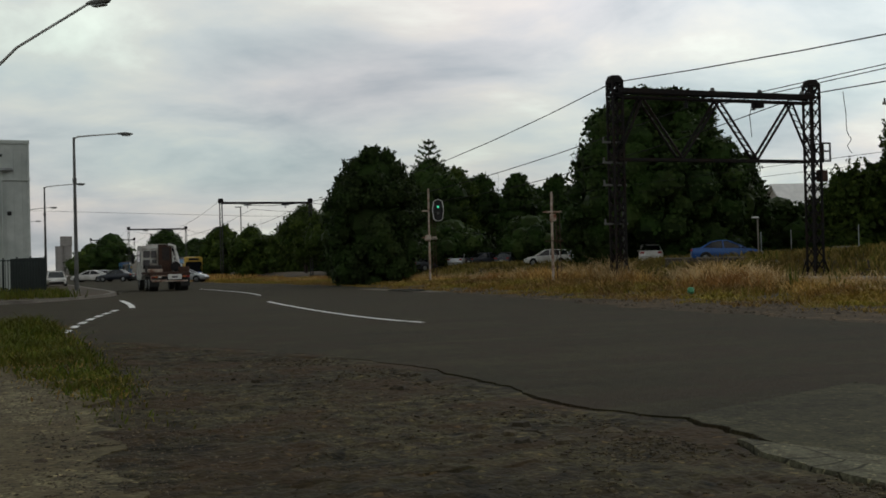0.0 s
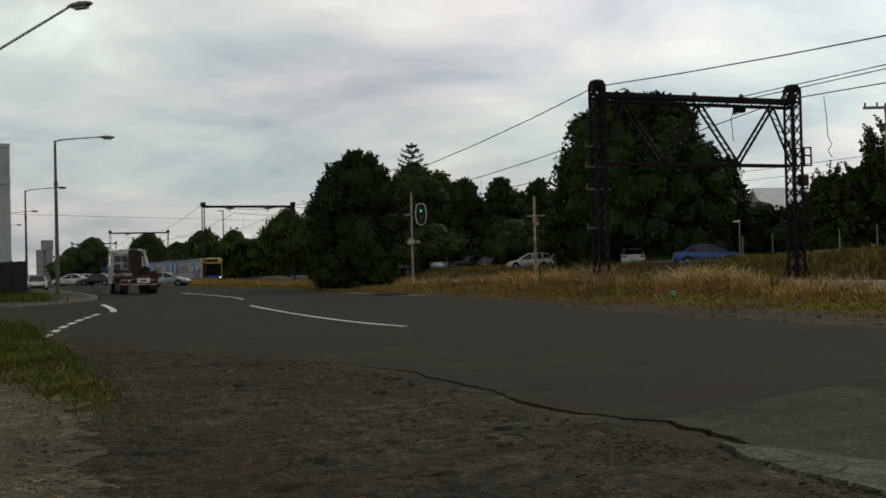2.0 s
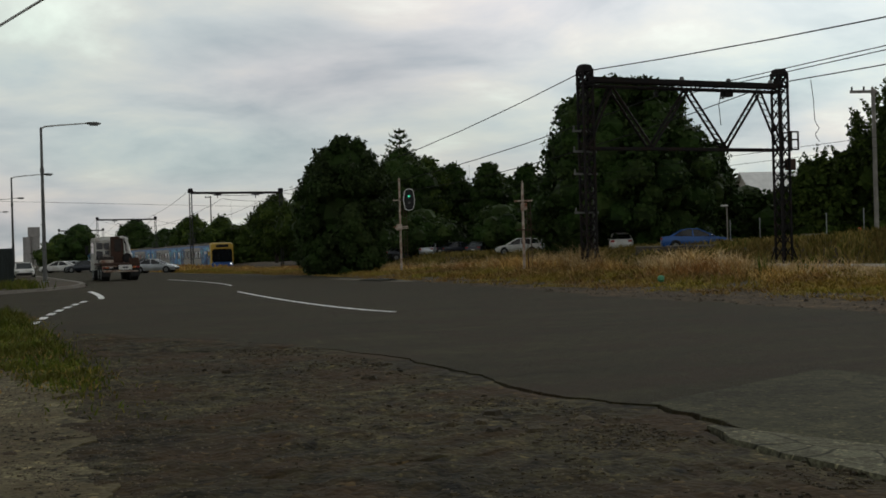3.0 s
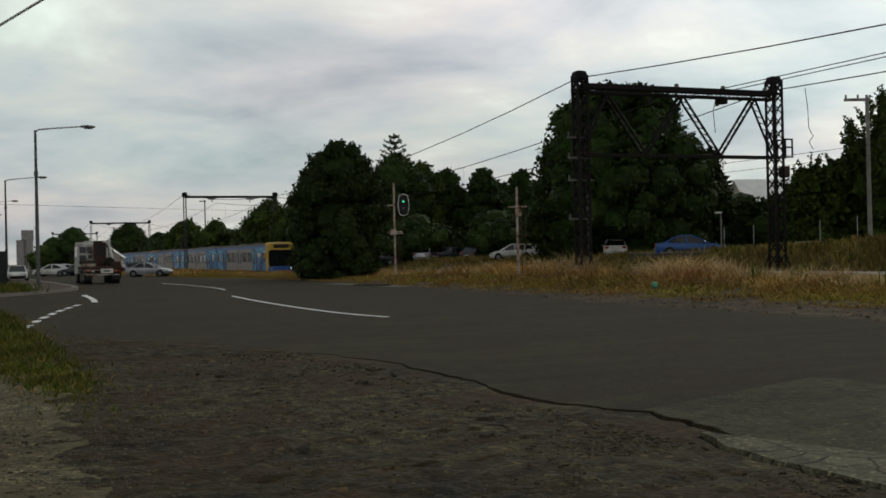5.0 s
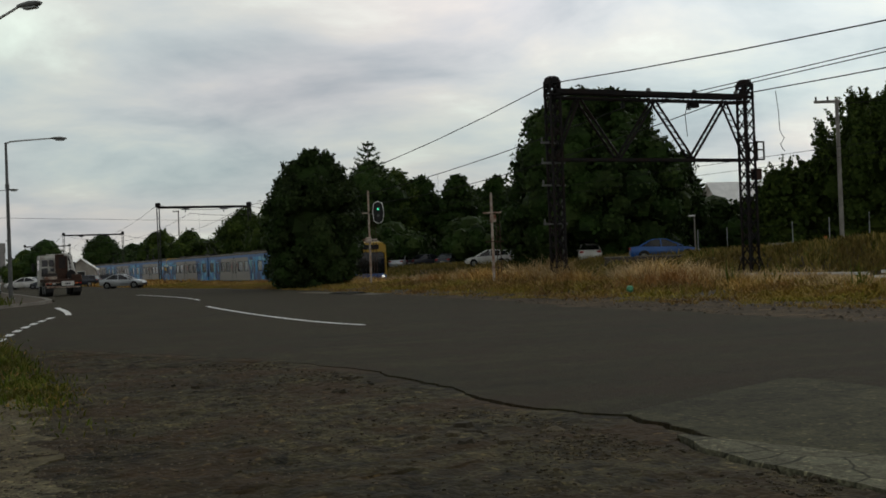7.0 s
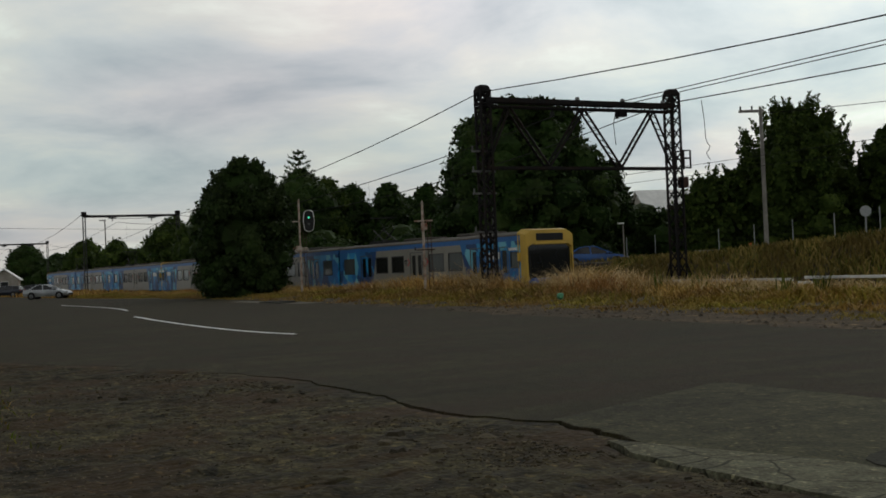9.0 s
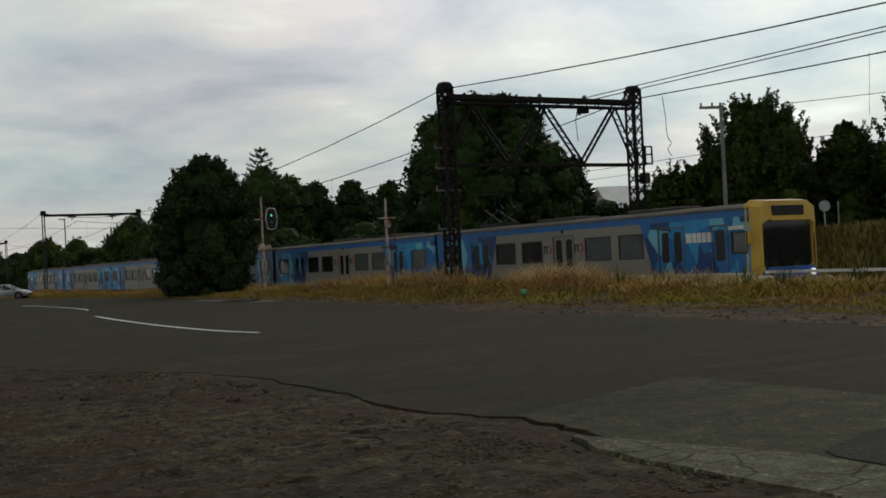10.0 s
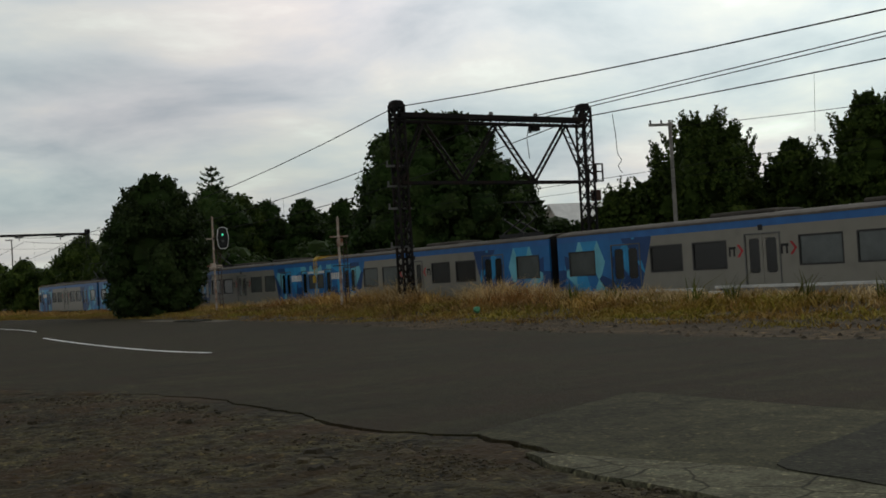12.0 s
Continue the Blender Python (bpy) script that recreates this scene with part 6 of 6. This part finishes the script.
# ---- street furniture and buildings ----
def street_lamp(place, h, arm, rise, label):
    t = thing("street_lamp", place, label, "street lamp", "street lamps")
    part("pole", Shape().tube([(0, 0, -0.2), (0, 0, h * 0.5), (0, 0, h)], 0.15, 12, 0.08), POLEGREY, t, smooth=True)
    part("base_plate", Shape().box(-0.25, 0.25, -0.25, 0.25, -0.15, 0.06, 0.02), GALV, t)
    part("collar", Shape().disc((0, 0, h * 0.72), (0, 0, 1), 0.14, 0.3, 12), POLEGREY, t)
    part("arm", Shape().tube([(0, 0, h - 0.1), (arm * 0.08, 0, h + 0.05), (arm * 0.4, 0, h + rise * 0.5), (arm, 0, h + rise)], 0.06, 8, 0.045), LAMPARM, t, smooth=True)
    head = Shape()
    rings = []
    for x, w, z0, z1 in ((-0.1, 0.06, -0.05, 0.05), (0.1, 0.13, -0.09, 0.09), (0.45, 0.17, -0.13, 0.12), (0.8, 0.15, -0.1, 0.08), (0.95, 0.06, -0.03, 0.03)):
        rings.append([(arm + x, w * math.cos(q), h + rise + (z1 if math.sin(q) > 0 else -z0) * math.sin(q)) for q in np.linspace(0, 2 * math.pi, 10, endpoint=False)])
    hd = part("lamp_head", head.loft(rings), LAMPHEAD, t, smooth=True)
    part("lens", Shape().box(arm + 0.2, arm + 0.75, -0.11, 0.11, h + rise - 0.16, h + rise - 0.09, 0.02), LENS, hd)
    return t


street_lamp(plan(-82.5, 6.1, 0.15, 0, 0, 90), 10.5, 3.0, 0.32, "tall grey street lamp with one arm over the road")
street_lamp(plan(-127.9, 6.4, 0.15, 0, 0, 90), 10.2, 3.2, 0.35, "tall grey street lamp with one arm over the road")
street_lamp(plan(-176.0, 6.4, 0.15, 0, 0, 90), 10.2, 3.2, 0.35, "tall grey street lamp with one arm over the road")
street_lamp(plan(-224.0, 6.4, 0.15, 0, 0, 90), 10.2, 3.2, 0.35, "tall grey street lamp with one arm over the road")
street_lamp(world(-17.0, 42.0, 0.0, -27), 8.4, 5.75, 2.3, "grey street lamp with a long upswept arm")


def block_building():
    """A tall pale clad shed: ribbed wall panels, cornice band, ledge and pipes."""
    t = thing("warehouse", pose(-32.0, 89.5, 0.0, 0, 0, 206), "tall pale green-grey clad warehouse with ribbed walls", "building")
    part("wall", Shape().box(0, 26, 0, 0.3, 0, 11.4), WALL, t)
    part("side_wall", Shape().box(0, 0.3, -22, 0, 0, 11.4), WALL, t)
    for x in np.arange(0.4, 26, 0.6):
        part("cladding_rib", Shape().box(x, x + 0.08, 0.3, 0.35, 0.3, 11.2), WALL, t)
    part("roof", Shape().box(-0.1, 26.1, -22.1, 0.42, 11.4, 11.7, 0.03), WALL, t)
    part("ledge", Shape().box(-0.1, 26, 0.3, 0.46, 8.6, 8.75), WALL, t)
    part("corner_band", Shape().box(-0.06, 0.12, -0.1, 0.4, 0.2, 11.4), WALL, t)
    part("awning", Shape().box(1.2, 3.2, 0.3, 0.9, 9.3, 9.5, 0.02), GALV, t)
    part("down_pipe", Shape().tube([(2.0, 0.42, 0.2), (2.0, 0.42, 9.2)], 0.07, 8), WALL, t)
    part("vent", Shape().box(1.3, 1.6, 0.3, 0.4, 5.9, 6.2), BLACK, t)
    part("vent", Shape().box(1.9, 2.2, 0.3, 0.4, 10.4, 10.6), BLACK, t)


block_building()


def panel_fence(place, length, h, label, bars=0.12):
    t = thing("fence", place, label, "fence", "fences")
    x = 0.0
    while x <= length:
        part("post", Shape().box(x - 0.04, x + 0.04, -0.04, 0.04, 0, h + 0.1), FENCEGREEN, t)
        x += 2.4
    for z in (0.25, h - 0.1):
        part("rail", Shape().box(0, length, -0.025, 0.025, z, z + 0.06), FENCEGREEN, t)
    s = Shape()
    for x in np.arange(0.06, length, bars):
        s.box(x - 0.022, x + 0.022, -0.015, 0.015, 0.08, h)
    p = part("picket_infill", s, FENCEGREEN, t)
    p["kind"] = "stuff"


panel_fence(world(-24.3, 70.6, 0.12, 130), 6.0, 2.3, "dark green steel picket fence at the street corner", 0.075)
panel_fence(world(-24.3, 70.6, 0.12, 198), 14.0, 2.2, "dark green steel picket fence at the street corner", 0.16)


def far_fence():
    t = thing("railway_fence", plan(0, 47.2, 0), "wire mesh railway fence on slim posts", "fence", "fences")
    for a in np.arange(-62, 8, 3.0):
        z = float(ground_height(a, 47.2))
        part("post", Shape().tube([(a, 0, z - 0.2), (a, 0, z + 1.75), (a - 0.02, 0.02, z + 1.8)], 0.03, 6), GALV, t)
    for k in (0.1, 0.6, 1.1, 1.65):
        pts = [(a, 0, float(ground_height(a, 47.2)) + k) for a in np.arange(-62, 8, 3.0)]
        part("strand", Shape().tube(pts, 0.007, 4), WIRE, t)


far_fence()


def low_rail():
    t = thing("guard_rail", plan(0, 29.9, 0), "low pale weathered steel rail above the grass", "rail", "rails")
    s = Shape().box(-40, -29.9, -0.05, 0.05, 0.56, 0.66, 0.01)
    part("beam", s, LAMPARM, t)
    part("beam", Shape().box(-29.3, 4, -0.05, 0.05, 0.62, 0.72, 0.01), LAMPARM, t)
    part("end_plate", Shape().box(-29.6, -29.0, -0.06, 0.06, 0.44, 0.54, 0.01), WHITE, t)
    for a in np.arange(-39, 4, 3.3):
        part("post", Shape().box(a - 0.05, a + 0.05, 0.06, 0.14, -0.2, 0.6 if a < -29.6 else 0.68), SLEEPER, t)


low_rail()


def signal_post(a, b, h, head):
    z0 = float(ground_height(a, b)) - 0.1
    t = thing("railway_signal", plan(a, b, z0, 0, 0, 68), "rusting white railway signal post" + (" showing green" if head else " seen from behind"), "railway signal", "railway signals")
    part("post", Shape().tube([(0, 0, 0), (0, 0, h * 0.4)], 0.075, 8), RUSTWHITE, t)
    part("upper_post", Shape().tube([(0, 0, h * 0.4), (0, 0, h)], 0.065, 8), RUSTWHITE, t)
    part("finial", Shape().tube([(0, 0, h), (0, 0, h + 0.12)], 0.07, 6, 0.02), RUSTWHITE, t)
    lad = Shape()
    for sx in (0.24, 0.44):
        lad.tube([(sx, 0.15, 0.1), (sx * 0.9, 0.1, h * 0.82)], 0.02, 5)
    for z in np.arange(0.3, h * 0.8, 0.32):
        lad.tube([(0.24, 0.14, z), (0.44, 0.14, z)], 0.015, 4)
    part("ladder", lad, RUST, t, "thin rusty ladder")
    for z in ((h * 0.5, h * 0.78) if head else (h * 0.8,)):
        part("bracket", Shape().box(-0.45, 0.5, -0.05, 0.05, z - 0.03, z + 0.05, 0.01), RUSTWHITE, t)
    part("platform", Shape().box(-0.35, 0.55, -0.2, 0.25, h * 0.48, h * 0.48 + 0.05), RUSTWHITE if head else RUST, t)
    if head:
        c = (0.62, -0.12, 5.0 - 0.1)
        oval = [(0.36 * math.cos(q), 0.62 * math.sin(q) if abs(math.sin(q)) < 0.5 else math.copysign(0.34, math.sin(q)) + 0.36 * math.sin(q)) for q in np.linspace(0, 2 * math.pi, 28, endpoint=False)]
        plate = part("backing_plate", Shape().loft([[(c[0] + x, y, c[2] + z) for x, z in oval] for y in (-0.12, -0.15)]), BLACK, t, "black oval backing plate")
        rim = Shape()
        n = len(oval)
        pts = [(c[0] + x * 1.0, -0.155, c[2] + z) for x, z in oval]
        rim.tube(pts + [pts[0], pts[1]], 0.026, 5)
        part("rim", rim, WHITE, plate, "white painted rim")
        part("green_lens", Shape().disc((c[0], -0.17, c[2] + 0.22), (0, 1, 0), 0.075, 0.05, 14), GREENLIGHT, plate)
        part("dark_lens", Shape().disc((c[0], -0.17, c[2] - 0.2), (0, 1, 0), 0.1, 0.05, 14), GLASS, plate)
        for z in (0.22, -0.2):
            hood = [(0.13 * math.cos(q), 0.13 * math.sin(q)) for q in np.linspace(0, math.pi, 9)]
            part("hood", Shape().loft([[(c[0] + x, y, c[2] + z + w) for x, w in hood] + [(c[0] + x * 1.1, y, c[2] + z + w * 1.1) for x, w in reversed(hood)] for y in (-0.16, -0.38)]), BLACK, plate)
        part("arm", Shape().box(0.0, 0.62, -0.1, -0.04, 4.85, 4.93), BLACK, t)
        part("lower_lamp", Shape().box(-0.28, 0.12, -0.25, 0.05, 2.9, 3.3, 0.04), RUSTWHITE, t)
    else:
        part("lamp_case", Shape().box(-0.1, 0.22, -0.1, 0.1, h * 0.7, h * 0.78, 0.03), RUSTWHITE, t)


signal_post(-70.9, 27.5, 6.25, True)
signal_post(-53.3, 27.5, 4.75, False)


PALEPOLE = mat("weathered_pale_pole", (0.24, 0.225, 0.20), 0.85, vary=0.2, grain=6)


def utility_pole(place, h, label, arm=1.6, material=POLEGREY):
    t = thing("utility_pole", place, label, "utility pole", "utility poles")
    part("pole", Shape().tube([(0, 0, -0.3), (0, 0, h)], 0.13, 9, 0.1), material, t, smooth=True)
    part("crossarm", Shape().box(-arm, 0.2, -0.06, 0.06, h - 0.25, h - 0.1, 0.01), material, t)
    for x in (-arm + 0.1, -arm * 0.4):
        part("insulator", Shape().tube([(x, 0, h - 0.12), (x, 0, h + 0.1)], 0.05, 6), BLACK, t)


utility_pole(world(24.9, 61.4, 1.6, 0), 8.0, "grey pole with an offset crossarm on the far bank", 1.25, PALEPOLE)
utility_pole(world(-37.4, 215, 0.4, 0), 12.3, "distant timber pole with a crossarm", 1.0, BARK)
utility_pole(world(-95, 300, 0, 0), 11, "distant timber pole with a crossarm", 1.0, BARK)
wire("service_wire", [(-47.9, 46.0, 9.3), (-20, 54, 9.3), (20, 66, 9.3)], 0.018, 0.35, "thin dark service wire on poles")
utility_pole(plan(-150, -40, 0), 10.9, "distant timber pole with a crossarm", 1.0, BARK)
utility_pole(plan(-215, 60, 0.3), 10.4, "distant timber pole with a crossarm", 1.0, BARK)
wire("service_wire", [(-215, 60, 10.6), (-150, -40, 10.8)], 0.025, 0.2, "thin service wire across the road")
wire("tail_wire", [(-46.2, FAR_TOWER - 0.5, 9.62), (-46.1, FAR_TOWER - 0.45, 8.6), (-46.0, FAR_TOWER - 0.5, 7.6), (-45.8, FAR_TOWER - 0.4, 7.2), (-46.0, FAR_TOWER - 0.5, 6.9), (-45.8, FAR_TOWER - 0.4, 6.5)], 0.02, 0.05, "loose hanging tail wire by the gantry")


def small_sign():
    t = thing("round_sign", plan(-39.6, 44.6, float(ground_height(-39.6, 44.6)), 0, 0, 55), "back of a round grey sign on a post", "sign")
    part("post", Shape().tube([(0, 0, -0.2), (0, 0, 1.7)], 0.04, 7), GALV, t)
    part("disc", Shape().disc((0, -0.06, 1.45), (0, 1, 0), 0.27, 0.03, 20), GALV, t, "pale grey sign disc")


small_sign()
solid("relay_box", Shape().box(-0.65, 0.65, -0.35, 0.35, 0, 0.62, 0.03), KERB, plan(-53.0, 46.2, float(ground_height(-53.0, 46.2)) - 0.03, 0, 0, 60), "pale concrete relay box on the bank", "box")
solid("marker_post", Shape().box(-0.08, 0.08, -0.05, 0.05, 0, 0.75, 0.02), ORANGE, plan(-49.5, 46.4, float(ground_height(-49.5, 46.4)) - 0.03), "short orange marker post on the bank", "post")


def short_lamp():
    t = thing("platform_lamp", plan(-59.4, 45.0, float(ground_height(-59.4, 45.0)), 0, 0, 70), "short pale lamp post beyond the railway", "lamp post")
    part("post", Shape().tube([(0, 0, -0.2), (0, 0, 2.6)], 0.045, 8), KERB, t)
    part("lamp_head", Shape().box(-0.36, 0.06, -0.08, 0.08, 2.57, 2.68, 0.03), WHITE, t)


short_lamp()
solid("wall_coping", Shape().box(-4.6, 4.0, -0.13, 0.13, 0.25, 0.31, 0.01), KERB, plan(-62.5, 43.2, 1.12), "thin pale coping along the dark bank shade strip", "wall", "structure")
# dark slab under the coping, added to stand in for the bank's shade
solid("bank_shade_strip", Shape().box(-4.5, 3.9, -0.1, 0.1, -0.4, 0.25, 0.01), SLEEPER, plan(-62.5, 43.2, 1.12), "dark strip standing in for bank shade beside the parked blue car", "wall", "structure")


def house(place, w, d, h, ridge, label):
    t = thing("house", place, label, "house", "houses")
    s = Shape()
    s.box(-w / 2, w / 2, -d / 2, -d / 2 + 0.2, 0, h).box(-w / 2, w / 2, d / 2 - 0.2, d / 2, 0, h).box(-w / 2, -w / 2 + 0.2, -d / 2 + 0.2, d / 2 - 0.2, 0, h).box(w / 2 - 0.2, w / 2, -d / 2 + 0.2, d / 2 - 0.2, 0, h)
    for y in (-d / 2, d / 2 - 0.2):
        s.loft([[(-w / 2, y, h), (w / 2, y, h), (0, y, ridge)], [(-w / 2, y + 0.2, h), (w / 2, y + 0.2, h), (0, y + 0.2, ridge)]])
    part("wall", s, PALEWALL, t)
    r = Shape()
    k = 0.35
    e = (ridge - h) / (w / 2) * k
    for sx in (-1, 1):
        r.loft([[(sx * (w / 2 + k), y, h - e), (0, y, ridge), (0, y, ridge + 0.15), (sx * (w / 2 + k), y, h - e + 0.15)] for y in (-d / 2 - k, d / 2 + k)])
    part("roof", r, TILEROOF, t, "pale tiled gable roof")
    win = part("window", Shape().box(-0.5, 0.5, -d / 2 - 0.02, -d / 2 + 0.02, 0.9, 1.9), GLASS, t)
    f = Shape().box(-0.58, -0.5, -d / 2 - 0.05, -d / 2, 0.85, 1.95).box(0.5, 0.58, -d / 2 - 0.05, -d / 2, 0.85, 1.95).box(-0.5, 0.5, -d / 2 - 0.05, -d / 2, 1.9, 1.98)
    part("window_frame", f, WHITE, win)
    return t


house(pose(-42.6, 166, 0.1, 0, 0, 10), 3.6, 4.5, 2.3, 3.6, "small pale gabled signal hut by the line")
house(pose(38.0, 120, 1.0, 0, 0, 96), 7, 7, 4.9, 7.6, "pale house with a light gable roof behind trees")


def silo_block():
    t = thing("grain_silo", pose(-157, 476, 0, 0, 0, 20), "distant pale concrete silo block on the skyline", "silo")
    for k in (1, 2):
        part("silo", Shape().tube([(k * 3.2 - 4, 0, 0), (k * 3.2 - 4, 0, 11.5)], 1.7, 16), CONCRETEWALL, t)
    part("head_house", Shape().box(-0.5, 4.2, -1.6, 1.6, 11.5, 15.5, 0.1), CONCRETEWALL, t)
    part("annex", Shape().box(4, 9, -2.5, 2.5, 0, 6.5, 0.1), CONCRETEWALL, t)


silo_block()
bag = Shape()
core(bag, (0, 0, 0.12), 0.2, 4.0)
solid("plastic_bag", bag, BAG, plan(-36.4, 24.5, 0.15), "crumpled green plastic bag in dry grass", "litter")


GRAVELPAD = mat("dusty_concrete", (0.12, 0.105, 0.075), 0.95, vary=0.35, grain=6, stain=0.8, second=(0.07, 0.058, 0.04))


def drain():
    t = thing("drain_cover", plan(-58.2, 21.2, 0.03), "dark broken drain cover at the road edge", "drain")
    part("apron", Shape().box(-7.5, 4.5, -0.45, 0.75, -0.05, 0.012, 0.005), GRAVELPAD, t, "pale concrete apron along the road edge")
    part("slab", Shape().box(-1.6, 1.6, -0.5, 0.5, 0.0, 0.05, 0.01), DARKPATCH, t)
    part("lip", Shape().box(-0.2, 1.4, 0.1, 0.45, 0.035, 0.1, 0.01), BLACK, t)
    part("lip", Shape().box(-1.5, -0.4, -0.3, 0.1, 0.035, 0.08, 0.01), BLACK, t)


drain()


# ---- what moves: the train and the truck ----
def motions():
    for ob, n, back in TRAIN:
        rows = []
        for t, front in FRONT:
            a = front - n * CAR
            rows.append((t, plan(a - (CAR - 0.0) if back else a, NEAR_TRACK, RAIL_Z, 0, 0, 180 if back else 0)))
        walk(ob, rows)
    xs = [(p[0], p[1]) for p in TRUCK_PATH]
    ys = [(p[0], p[2]) for p in TRUCK_PATH]
    walk(TRUCK, [(t, world(x, y, 0.03, 113.5 - 0.2 * t)) for t, x, y in TRUCK_PATH])
    for w, x, y in TRUCK_WHEELS:
        rows = []
        for k in range(41):
            t = 12.0 * k / 40
            gone = math.hypot(ramp_of(t, *xs) - xs[0][1], ramp_of(t, *ys) - ys[0][1])
            rows.append((t, pose(x, y, 0.5, 0, math.degrees(gone / 0.5), 0)))
        walk(w, rows)


motions()
